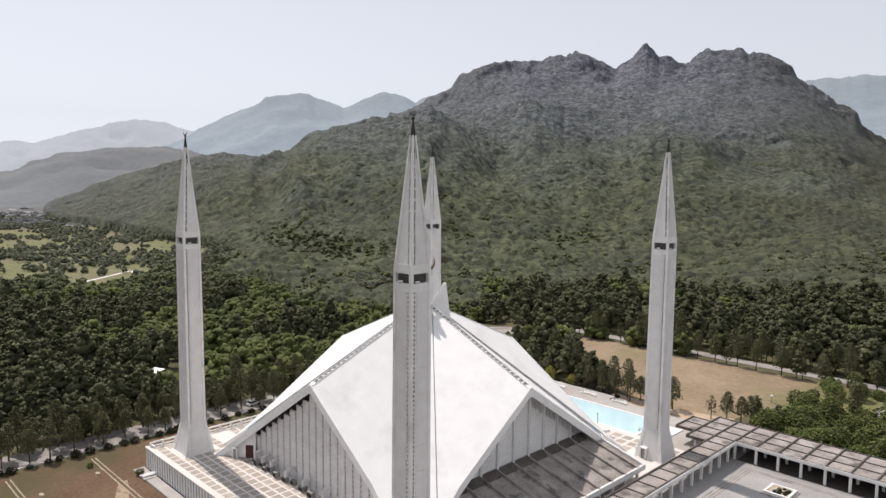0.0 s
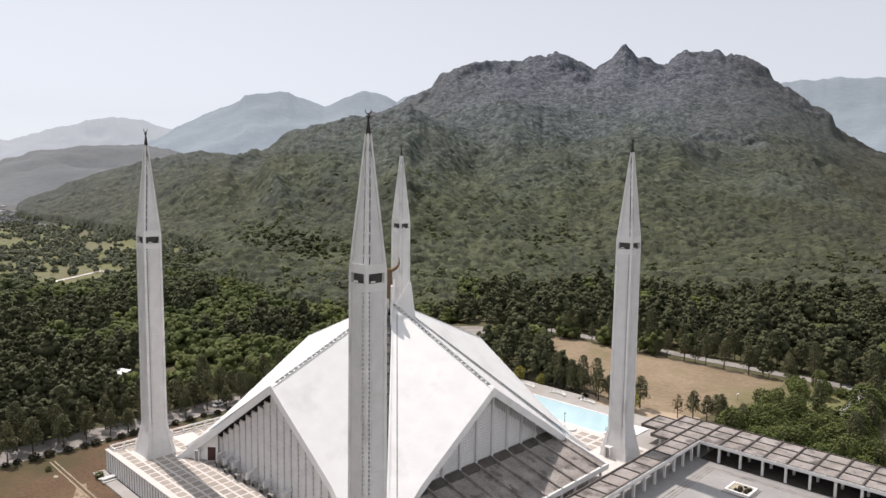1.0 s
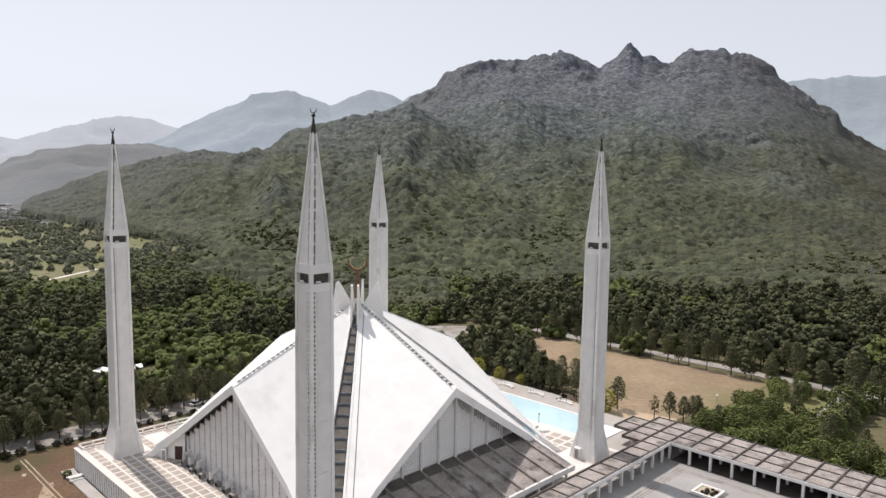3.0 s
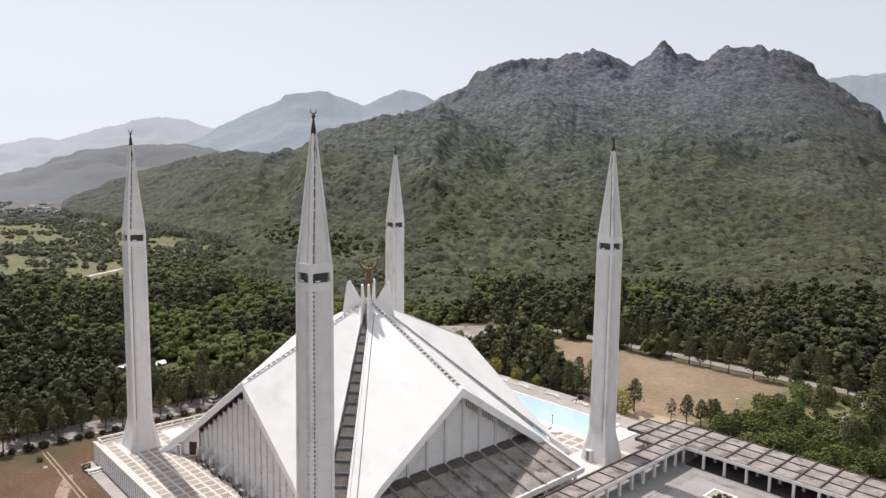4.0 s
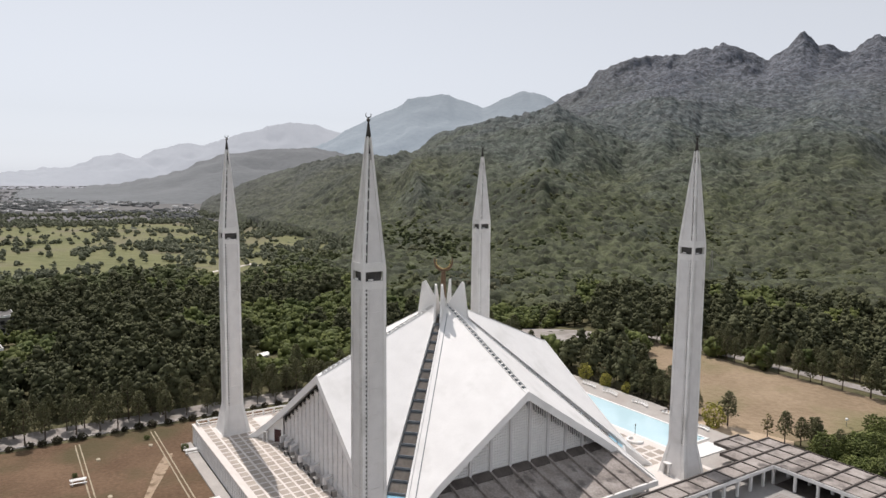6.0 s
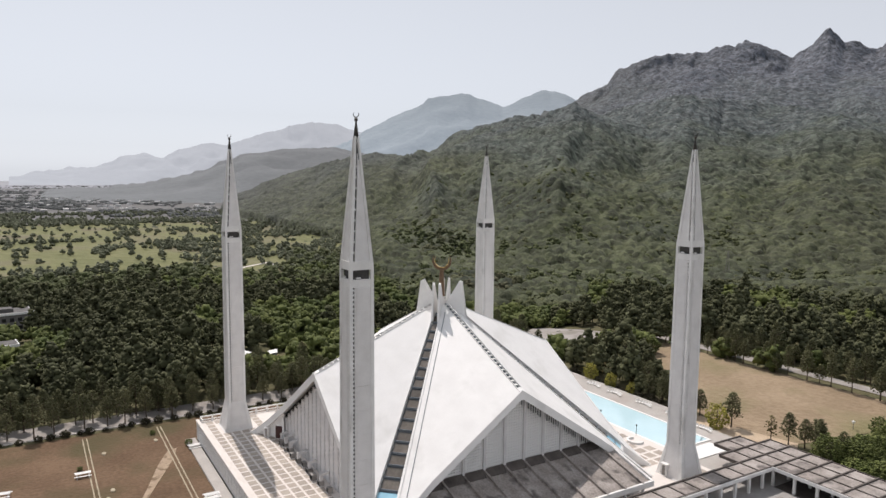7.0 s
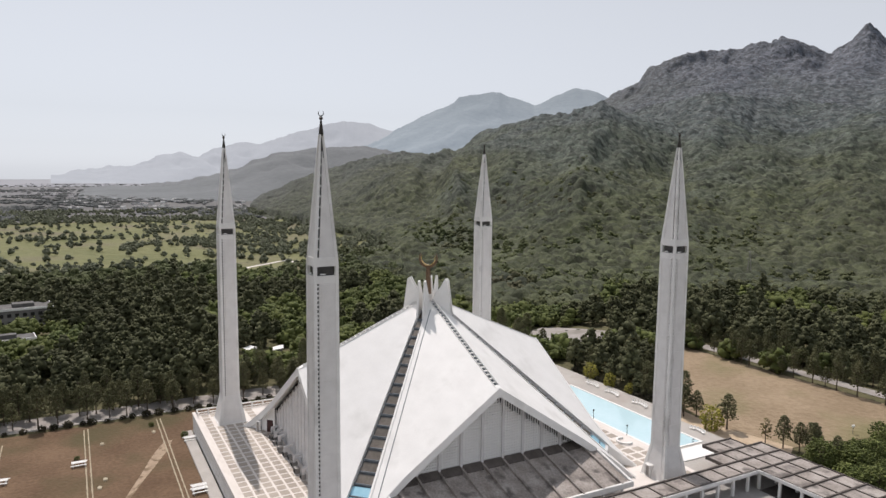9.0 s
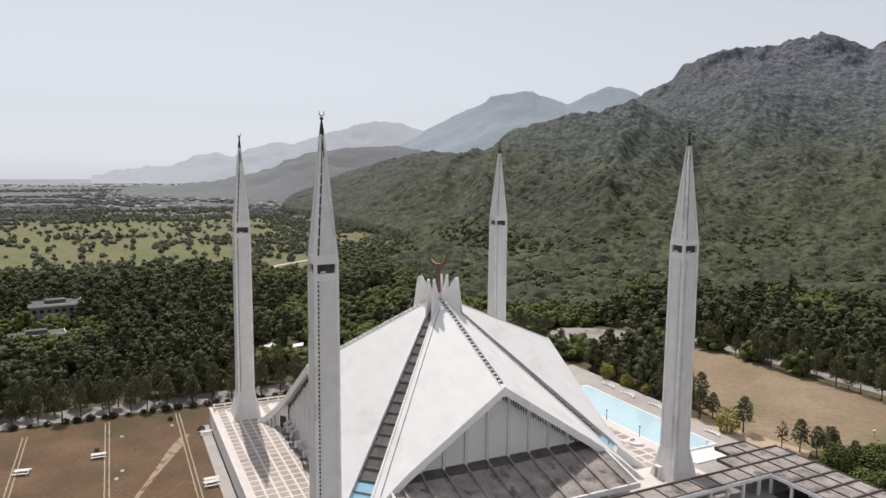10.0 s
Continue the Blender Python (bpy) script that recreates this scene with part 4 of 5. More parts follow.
def crescent_mesh(R, cz, thick, depth, open_from=58):
    bm = bmesh.new()
    rings = []
    for i in range(33):
        a = radians(-90 - (180 - open_from) + i * 2 * (180 - open_from) / 32)
        k = math.sin(math.pi * i / 32) ** 0.8
        t, d = thick * (0.08 + k), depth * (0.25 + 0.75 * k)
        ro, ri = R, R - t
        rings.append([(ro * math.cos(a), d / 2, cz + ro * math.sin(a)), (ri * math.cos(a), d / 2, cz + ri * math.sin(a)),
                      (ri * math.cos(a), -d / 2, cz + ri * math.sin(a)), (ro * math.cos(a), -d / 2, cz + ro * math.sin(a))])
    return loft(bm, rings)


cres = part("crescent", crescent_mesh(2.3, 50.4, 0.6, 0.5), COPPER, emblem, "upturned golden-brown crescent")
cres.rotation_euler = (0, 0, radians(44))
inner = part("gilding", crescent_mesh(1.74, 50.42, 0.16, 0.56, 62), GOLD, emblem)
inner.rotation_euler = (0, 0, radians(44))

# ---- gable walls ----
def soffit(x, y):
    return fz(x, y) - 1.5


def lattice_gable():
    wall = thing("lattice_gable", "pale concrete screen wall of small blocks in tall bays", "screen wall")
    x, base, bay_w = 29.2, 11.9, 4.93
    back = [(x - 0.5, -31, base - 8), (x - 0.5, 31, base - 8), (x - 0.5, 31, 7.0), (x - 0.5, 0, soffit(x, 0)), (x - 0.5, -31, 7.0)]
    # black backing paints the depth behind the screen as full shade
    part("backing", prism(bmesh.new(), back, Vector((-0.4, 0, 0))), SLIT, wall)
    cell = bay_w / 8
    for bay in range(-6, 6):
        y0 = (bay + 0.5) * bay_w
        bm = bmesh.new()
        for k in range(8):
            ya = y0 + k * cell
            ym = ya + cell / 2
            top = soffit(x, max(abs(ya), abs(ya + cell))) - 2.3
            floor_z = base if abs(ym) < 20 else 7.0
            if top < floor_z + 0.5:
                continue
            box(bm, x - 0.16, x + 0.06, ya + 0.16, ya + 0.46, floor_z, top)
            n = int((top - floor_z) / 0.58)
            for j in range(n + 1):
                z = floor_z + j * 0.58
                if z + 0.3 < top:
                    box(bm, x - 0.12, x + 0.13, ya, ya + cell, z, z + 0.36)
            box(bm, x - 0.15, x + 0.14, ya + 0.24, ya + cell - 0.24, top - 0.2, soffit(x, max(abs(ya), abs(ya + cell))))
        if len(bm.faces):
            part("block_screen", bm, WHITE, wall)
    for k in range(-6, 6):
        y = (k + 0.5) * bay_w
        top = soffit(x, abs(y)) - 0.1
        if top > base:
            part("pilaster", boxed(x - 0.2, x + 0.55, y - 0.28, y + 0.28, base - 0.3 if abs(y) < 21 else 6.0, top), GREYRIB, wall)
    return wall


lattice_gable()


def ribbed_gable(turn):
    wall = thing("ribbed_gable", "tall pale wall of vertical concrete ribs with slit openings", "ribbed wall")
    m = pose(0, 0, 0, 0, 0, 90 * turn)
    x = 30.3
    back = [(x - 0.5, -26, PLAT), (x - 0.5, 26, PLAT), (x - 0.5, 26, 10.0), (x - 0.5, 0, soffit(x, 0)), (x - 0.5, -26, 10.0)]
    # black sheet as the shade seen between the ribs
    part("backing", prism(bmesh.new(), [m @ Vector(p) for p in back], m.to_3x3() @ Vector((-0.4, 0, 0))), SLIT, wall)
    w = 2.5
    for k in range(-10, 10):
        y0, y1 = k * w + 0.21, (k + 1) * w - 0.21
        t0, t1 = soffit(x, abs(y0)) - 0.25, soffit(x, abs(y1)) - 0.25
        if min(t0, t1) < PLAT + 1:
            continue
        ym, tm = (y0 + y1) / 2, soffit(x, abs((y0 + y1) / 2)) - 0.35
        lo = [(x - 0.15, y0, PLAT), (x + 0.1, y0 + 0.03, PLAT), (x + 0.2, ym, PLAT), (x + 0.1, y1 - 0.03, PLAT), (x - 0.15, y1, PLAT), (x - 0.3, ym, PLAT)]
        tops = [min(t0, t1) - 0.5] * 6
        hi = [(a, b, t) for (a, b, _), t in zip(lo, tops)]
        part("rib", loft(bmesh.new(), [[m @ Vector(p) for p in lo], [m @ Vector(p) for p in hi]]), GREYRIB, wall)
        z = PLAT + 0.4
        while z < t1 - 1.2:
            p = m @ Vector((x + 0.03, y1 + 0.17, z))
            q = m.to_3x3() @ Vector((0.05, 0.18, 0))
            sx, sy = abs(q.x), abs(q.y)
            part("slit_bar", boxed(p.x - sx, p.x + sx, p.y - sy, p.y + sy, z, z + 0.36), GREYRIB, wall)
            z += 1.05
    return wall


ribbed_gable(3)
ribbed_gable(1)
RUSTDOOR = material("dark_red_door", (0.05, 0.022, 0.02), (0.09, 0.04, 0.035), 0.6, 1, 5, 0)
rear = thing("rear_gable", "plain pale concrete gable wall behind the hall", "wall")
part("wall_panel", prism(bmesh.new(), [(-28.4, -31, PLAT), (-28.4, 31, PLAT), (-28.4, 31, 7), (-28.4, 0, soffit(28.4, 0)), (-28.4, -31, 7)], Vector((0.5, 0, 0))), GREYRIB, rear)
for x0, y0, w, h, leaf, lab in ((-25.2, -31.6, 2.0, 3.2, RUSTDOOR, "dark red-brown wide doorway in the white foot wall"), (-27.7, -34.1, 0.8, 2.2, METALBOX, "narrow blue-grey metal door in the white foot wall")):
    d = thing("hall_door", lab, "door")
    part("leaf", boxed(-w / 2, w / 2, -0.25, 0.3, 0, h), leaf, d)
    for sx in (-1, 1):
        part("jamb", boxed(sx * (w / 2 + 0.1) - 0.1, sx * (w / 2 + 0.1) + 0.1, -0.32, 0.4, 0, h + 0.15), WHITE, d)
    part("lintel", boxed(-w / 2, w / 2, -0.32, 0.4, h, h + 0.15), WHITE, d)
    d.matrix_basis = pose(x0, y0, PLAT, 0, 0, 41)

# cooling units along the ribbed wall
rnd = random.Random(4)
for i, x in enumerate((-22.0, -20.2, -18.6, -16.5, -15.0, -11.8, -8.4, -6.0, -2.2, 1.6, 5.0, 9.2)):
    u = thing("cooling_unit", "grey sheet-metal cooling unit beside the ribbed wall", "air conditioner", "cooling units along the wall")
    w, d, h = rnd.uniform(0.9, 1.7), rnd.uniform(0.8, 1.3), rnd.uniform(0.8, 1.5)
    y = -32.0 - rnd.uniform(0, 0.9)
    part("casing", boxed(x - w / 2, x + w / 2, y - d / 2, y + d / 2, PLAT + 0.12, PLAT + h), METALBOX, u)
    part("grille", boxed(x - w / 2 + 0.1, x + w / 2 - 0.1, y - d / 2 - 0.04, y - d / 2 + 0.01, PLAT + 0.3, PLAT + h - 0.15), RUBBER, u)
    part("plinth", boxed(x - w / 2 - 0.1, x + w / 2 + 0.1, y - d / 2 - 0.1, y + d / 2 + 0.1, PLAT, PLAT + 0.12), CONCRETE, u)
    if i % 2 == 0:
        pp = thing("duct", "pale duct bent from the wall to a unit", "duct", "ducts along the wall")
        part("pipe", bar(bmesh.new(), (x + 0.3, -30.6, PLAT + h + 1.6), (x + 0.3, y, PLAT + h + 1.2), 0.5, 0.5), GREYRIB, pp)
        part("elbow", boxed(x + 0.02, x + 0.58, y - 0.3, y + 0.3, PLAT + h, PLAT + h + 1.45), GREYRIB, pp)

# ---- minarets ----
PROFILE = [(0.0, 3.45), (0.6, 3.3), (7.2, 2.12), (51.5, 1.98), (71.6, 0.3)]


def half_at(z):
    return float(np.interp(z, [p[0] for p in PROFILE], [p[1] for p in PROFILE]))


def square(s, z):
    return [(s, s, z), (-s, s, z), (-s, -s, z), (s, -s, z)]


def build_minaret():
    mn = thing("minaret", "tall slender white concrete minaret with slit openings and a pointed top", "minaret", "four minarets round the hall")
    zs = [0, 0.6, 7.2, 20, 35, 48.8]
    cone = [52.3, 58, 64, 69]
    # black cores give the slits their shade by colour
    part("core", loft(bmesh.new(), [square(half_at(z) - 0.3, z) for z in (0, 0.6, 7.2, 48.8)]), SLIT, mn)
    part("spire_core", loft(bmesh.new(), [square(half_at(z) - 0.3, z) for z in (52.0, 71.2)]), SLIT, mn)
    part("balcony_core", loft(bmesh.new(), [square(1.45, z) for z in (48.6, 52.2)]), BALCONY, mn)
    part("balcony_floor", loft(bmesh.new(), [square(1.7, z) for z in (48.6, 49.0)]), PANEL, mn)
    part("plinth", loft(bmesh.new(), [square(3.75, -0.25), square(3.7, 0.12)]), CONCRETE, mn)
    gap = 0.28
    for k in range(4):
        m = pose(0, 0, 0, 0, 0, 90 * k)
        # corner rib
        def rib_ring(z, g):
            s = half_at(z) + 0.05
            g = min(g, s * 0.9)
            return [m @ Vector(p) for p in ((s, s, z), (s - g, s, z), (s - g, s - g, z), (s, s - g, z))]
        part("corner_rib", loft(bmesh.new(), [rib_ring(z, g) for z, g in ((0, 0.9), (7.2, 0.55), (51.5, 0.52), (68, 0.36), (71.6, 0.22))]), CONCRETE, mn)
        # face panels below and above the balcony
        def panel_ring(z):
            s = half_at(z)
            g = 0.9 - 0.35 * z / 7.2 if z < 7.2 else float(np.interp(z, [7.2, 51.5, 68, 71.6], [0.55, 0.52, 0.36, 0.22]))
            w = max(0.03, s - g - gap)
            return [m @ Vector(p) for p in ((s, -w, z), (s, w, z), (s - 0.32, w, z), (s - 0.32, -w, z))]
        part("shaft_panel", loft(bmesh.new(), [panel_ring(z) for z in zs]), PANEL, mn)
        part("spire_panel", loft(bmesh.new(), [panel_ring(z) for z in cone]), PANEL, mn)
        # raised field with joints on the shaft
        z = 8.2
        j = 0
        while z < 47.5:
            s = half_at(z)
            w = s - 1.12
            bm = bmesh.new()
            z2 = min(z + 4.0, 48.2)
            loft(bm, [[m @ Vector(p) for p in ((half_at(q) + 0.06, -w, q), (half_at(q) + 0.06, w, q), (half_at(q) - 0.1, w, q), (half_at(q) - 0.1, -w, q))] for q in (z, z2)])
            part("facing_slab", bm, PANEL, mn)
            z += 4.06
        # slits: dotted beside two of the corners, closed grooves beside the others
        for s_ in (1, -1):
            corner = k if s_ == 1 else (k - 1) % 4
            def slit_at(z, inset):
                s = half_at(z)
                g = 0.9 - 0.35 * z / 7.2 if z < 7.2 else float(np.interp(z, [7.2, 51.5, 68, 71.6], [0.55, 0.52, 0.36, 0.22]))
                return m @ Vector((s - inset, s_ * (s - g - gap / 2), z))
            out = m.to_3x3() @ Vector((1, 0, 0))
            part("groove", bar(bmesh.new(), slit_at(0.05, 0.12), slit_at(7.2, 0.12), 0.48, 0.1, up=out), PANEL, mn)
            if corner in (1, 3):
                z = 7.4
                while z < 48.6:
                    part("slit_bar", bar(bmesh.new(), slit_at(z, 0.05), slit_at(z + 0.3, 0.05), 0.32, 0.1, up=out), CONCRETE, mn)
                    z += 0.72
                z = 53.6
                while z < 67:
                    part("spire_bar", bar(bmesh.new(), slit_at(z, 0.05), slit_at(z + 0.28, 0.05), 0.38, 0.1, up=out), CONCRETE, mn)
                    z += 1.65
            else:
                part("groove", bar(bmesh.new(), slit_at(7.2, 0.1), slit_at(48.8, 0.1), 0.46, 0.1, up=out), PANEL, mn)
                part("groove", bar(bmesh.new(), slit_at(52.3, 0.1), slit_at(68, 0.1), 0.4, 0.1, up=out), PANEL, mn)
        # balcony band pieces, lamp in the opening
        for z0, z1 in ((48.3, 49.5), (51.0, 52.4)):
            s = half_at(z0) + 0.02
            part("balcony_band", loft(bmesh.new(), [[m @ Vector(p) for p in ((s, -1.5, q), (s, 1.5, q), (s - 0.5, 1.5, q), (s - 0.5, -1.5, q))] for q in (z0, z1)]), CONCRETE, mn)
        lamp = [m @ Vector(p) for p in ((1.85, -0.9, 49.85), (1.85, -0.1, 49.85), (1.72, -0.1, 49.85), (1.72, -0.9, 49.85))]
        part("loudspeaker", prism(bmesh.new(), lamp, 0.22), WHITE, mn)
    part("finial", loft(bmesh.new(), [ring(r, z, 8) for r, z in ((0.42, 71.4), (0.36, 72.2), (0.16, 73.6), (0.12, 73.8), (0.3, 74.0), (0.3, 74.25), (0.08, 74.4))]), BRONZE, mn, "dark bronze finial")
    top = part("crescent", crescent_mesh(0.48, 74.88, 0.13, 0.12, 40), BRONZE, mn)
    top.rotation_euler = (0, 0, radians(44))
    return mn


# dark fill colour in place of the shade within the balcony opening
BALCONY = material("balcony_shade", (0.05, 0.048, 0.046), (0.09, 0.085, 0.08), 0.9, 1, 5, 0)
first = build_minaret()
first.location = (38.9, -38.9, PLAT)
for x, y in ((38.9, 38.9), (-38.9, 38.9), (-38.9, -38.9)):
    copy_thing(first, pose(x, y, PLAT))
door = thing("minaret_door", "small framed doorway at the foot of a minaret", "door")
part("leaf", boxed(37.2, 38.2, 35.3, 35.6, PLAT, PLAT + 2.4), METALBOX, door)
part("frame", prism(box(box(bmesh.new(), 36.95, 37.2, 35.05, 36.2, PLAT, PLAT + 2.5), 38.2, 38.45, 35.05, 36.2, PLAT, PLAT + 2.5), [(36.85, 34.95, PLAT + 2.75), (38.55, 34.95, PLAT + 2.75), (38.55, 36.2, PLAT + 2.75), (36.85, 36.2, PLAT + 2.75)], 0.25), CONCRETE, door)

# ---- entrance roof ----
roof = thing("entrance_roof", "weathered sloping concrete roof in bays over the entrance", "roof")
ex0, ez0, ex1, ez1, bay_w = 29.5, 11.7, 43.6, 8.0, 4.93
for k in range(-5, 6):
    yc = k * bay_w
    y0, y1 = max(yc - bay_w / 2 + 0.16, -24.4), min(yc + bay_w / 2 - 0.16, 24.4)
    part("roof_slab", prism(bmesh.new(), [(ex0, y0, ez0), (ex1, y0, ez1), (ex1, y1, ez1), (ex0, y1, ez0)], 0.35), STAINED, roof)
    part("upstand", prism(bmesh.new(), [(ex0, y0, ez0 + 0.7), (ex0 + 1.7, y0 + 0.35, ez0 - 0.25), (ex0 + 1.7, y1 - 0.35, ez0 - 0.25), (ex0, y1, ez0 + 0.7)], 0.6), BEAMDARK, roof)
for k in range(-5, 5):
    y = (k + 0.5) * bay_w
    part("roof_beam", bar(bmesh.new(), (ex0, y, ez0 + 0.1), (ex1 + 0.2, y, ez1 + 0.1), 0.42, 0.8), STAINED, roof)
    part("roof_post", boxed(ex1 - 0.1, ex1 + 0.4, y - 0.2, y + 0.2, COURT_Z, ez1 - 0.6), CONCRETE, roof)
part("front_beam", boxed(ex1, ex1 + 0.5, -25, 25, ez1 - 0.8, ez1 + 0.35), CONCRETE, roof)
for y in (-24.7, 24.7):
    part("side_beam", bar(bmesh.new(), (ex0 + 3, y, ez0 - 0.7), (ex1, y, ez1), 0.5, 0.9), CONCRETE, roof)

# ---- colonnade round the courtyard ----
arcade = thing("colonnade", "flat-roofed colonnade of weathered slabs on white posts", "colonnade")
CX, CY, CZ, SX, SY = 36.7, 53.6, 7.95, 4.95, 4.6
cells = [(CX + SX * i, CY + SY * j) for i in range(29) for j in range(3)]
cells = [(x, y) for x, y in cells if not (x < CX + 1 and y > CY + 2 * SY - 1)]
cells += [(CX + 2 * SX, CY - SY * (j + 1)) for j in range(19)] + [(CX + SX, CY - SY)]
slab_mesh = None
for x, y in cells:
    if slab_mesh is None:
        o = part("roof_slab", boxed(0.16, SX - 0.16, 0.16, SY - 0.16, -0.28, 0), STAINED, arcade)
        slab_mesh = o.data
    else:
        o = new("roof_slab", slab_mesh)
        o.parent = arcade
    o.location = (x, y, CZ)
done = set()
beams = {}
for x, y in cells:
    for p, q in (((x, y), (x + SX, y)), ((x, y), (x, y + SY)), ((x + SX, y), (x + SX, y + SY)), ((x, y + SY), (x + SX, y + SY))):
        key = (round(p[0], 1), round(p[1], 1), round(q[0], 1), round(q[1], 1))
        if key in done:
            continue
        done.add(key)
        kind = "x" if q[0] > p[0] + 1 else "y"
        if kind not in beams:
            bm = boxed(0.17, SX - 0.17, -0.13, 0.13, -0.5, 0.2) if kind == "x" else boxed(-0.17, 0.17, -0.17, SY + 0.17, -0.52, 0.3)
            o = part("beam", bm, BEAMDARK, arcade)
            beams[kind] = o.data
        else:
            o = new("beam", beams[kind])
            o.parent = arcade
        o.location = (p[0], p[1], CZ)
post = None
spots = [(CX + SX * (i + 1), y) for i in range(28) for y in (CY + 0.3, CY + SY + 1.5, CY + 3 * SY - 0.6)]
spots += [(x, CY - 3 - SY * j) for j in range(19) for x in (CX + 2 * SX + 0.2, CX + 3 * SX - 0.3)]
for x, y in spots:
    if post is None:
        o = part("post", loft(bmesh.new(), [square(0.26, COURT_Z - 0.2), square(0.26, CZ - 0.9), square(0.42, CZ - 0.45)]), CONCRETE, arcade)
        post = o.data
    else:
        o = new("post", post)
        o.parent = arcade
    o.location = (x, y, 0)
fx = CX + 3 * SX
for x0, x1, y0, y1 in ((fx + 0.2, 180, CY - 0.4, CY - 0.2), (fx + 0.2, fx + 0.4, -36, CY - 0.4)):
    part("fascia", boxed(x0, x1, y0, y1, CZ - 0.6, CZ + 0.15), CONCRETE, arcade)
tagged(part("colonnade_wall", boxed(44, 180, 67.7, 68.1, 0, CZ - 0.6), STAINED), "tall weathered wall behind the colonnade", "wall", kind="structure")

# dark slab added to paint deep shade below the colonnade roof
tagged(part("arcade_shade", boxed(52.2, 180, CY - 0.2, 67.6, COURT_Z - 0.1, COURT_Z + 0.03), BEAMDARK), "dark sheet painting the shade on the floor under the colonnade", "floor", kind="structure")
planter = thing("planter", "square white concrete planter with dark low plants", "planter")
px, py, pz = 66.3, 41.8, COURT_Z + 0.3
for b in ((-2.6, 2.6, -2.6, -2.1), (-2.6, 2.6, 2.1, 2.6), (-2.6, -2.1, -2.1, 2.1), (2.1, 2.6, -2.1, 2.1)):
    part("rim", boxed(px + b[0], px + b[1], py + b[2], py + b[3], pz, pz + 0.65), POOLRIM, planter)
part("step", boxed(px - 3.1, px + 3.1, py - 3.1, py + 3.1, pz, pz + 0.16), STAINED, planter)
part("soil", boxed(px - 2.1, px + 2.1, py - 2.1, py + 2.1, pz + 0.1, pz + 0.5), STONE, planter)

# ---- pool ----
pool = thing("swimming_pool", "long pale blue pool with a white stone rim", "pool")
part("water", boxed(-24.6, 26.9, 50.6, 63.8, 3.3, 3.66), WATER, pool)
for b in ((-25.2, 27.5, 63.8, 64.5, 3.4, 3.76), (-25.2, 27.5, 49.9, 50.6, 3.4, 3.8), (-25.2, -24.6, 50.6, 63.8, 3.4, 3.76), (26.9, 27.5, 50.6, 63.8, 3.4, 3.76)):
    part("rim", boxed(*b), POOLRIM, pool)
for x, y in ((26.4, 61.9), (26.4, 53.4)):
    ladder = thing("pool_ladder", "small steel ladder at the pool's edge", "ladder", "ladders in the pool")
    for o_ in (-0.25, 0.25):
        part("rail", bar(bar(bmesh.new(), (x, y + o_, 3.5), (x, y + o_, 4.5), 0.06, 0.06, up=Vector((1, 0, 0))), (x, y + o_, 4.5), (x + 0.7, y + o_, 4.4), 0.06, 0.06), FRAMEGREY, ladder)
    part("tread", boxed(x - 0.1, x + 0.05, y - 0.25, y + 0.25, 3.75, 3.8), FRAMEGREY, ladder)
tagged(part("pool_terrace", boxed(-26.5, 33, 47, 49.2, 3.4, 4.15), BAND), "white stepped kerb beside the pool", "kerb", kind="structure")
tagged(part("white_slab", boxed(28.6, 34.2, 50.5, 62.4, 3.4, 3.8), POOLRIM), "white slab at the pool's end", "slab", kind="structure")
bench = thing("curved_bench", "low curved white bench by the pool", "bench")
bm = bmesh.new()
loft(bm, [[(20.5 + r * math.cos(a), 44.6 + r * math.sin(a), z) for r, z in ((2.2, PLAT + 0.02), (2.2, PLAT + 0.55), (1.7, PLAT + 0.55), (1.7, PLAT + 0.02))] for a in [radians(150 + 12 * i) for i in range(20)]])
part("seat", bm, POOLRIM, bench)
for x, y in ((3.0, 49.55), (16.0, 49.55)):
    lp = thing("pool_lamp", "thin dark lamp post beside the pool", "lamp", "lamps by the pool")
    part("pole", loft(bmesh.new(), [ring(0.09, DECK_Z, 6, x, y), ring(0.06, 6.4, 6, x, y)]), BRONZE, lp)
    part("head", loft(bmesh.new(), [ring(0.25, 6.4, 6, x, y), ring(0.15, 6.75, 6, x, y)]), BRONZE, lp)


def pool_chair():
    c = thing("pool_chair", "white garden chair on the pool deck", "chair", "chairs along the pool")
    part("seat", boxed(-0.3, 0.3, -0.3, 0.35, 0.38, 0.46), POOLRIM, c)
    part("backrest", prism(bmesh.new(), [(-0.3, 0.35, 0.46), (0.3, 0.35, 0.46), (0.3, 0.55, 1.0), (-0.3, 0.55, 1.0)], Vector((0, 0.06, 0))), POOLRIM, c)
    for x in (-0.27, 0.23):
        for y in (-0.27, 0.28):
            part("leg", boxed(x, x + 0.05, y, y + 0.05, 0, 0.38), POOLRIM, c)
    return c


chair = pool_chair()
chair.matrix_basis = pose(-24.6, 70.2, DECK_Z)
for x0, y0, n in ((-23.4, 70.4, 6), (-14.6, 70.2, 7), (-3.0, 70.4, 7), (8.2, 70.2, 6), (19.6, 69.0, 6)):
    for i in range(n):
        u = i - (n - 1) / 2
        copy_thing(chair, pose(x0 + i * 0.85, y0 - 0.09 * u * u, DECK_Z, 0, 0, -7 * u + rnd.uniform(-6, 6)))

# ---- terrace edge: ribbed wall, parapet, railing ----
edge_wall = thing("terrace_wall", "white retaining wall of upright concrete panels", "retaining wall")
panel_data = None
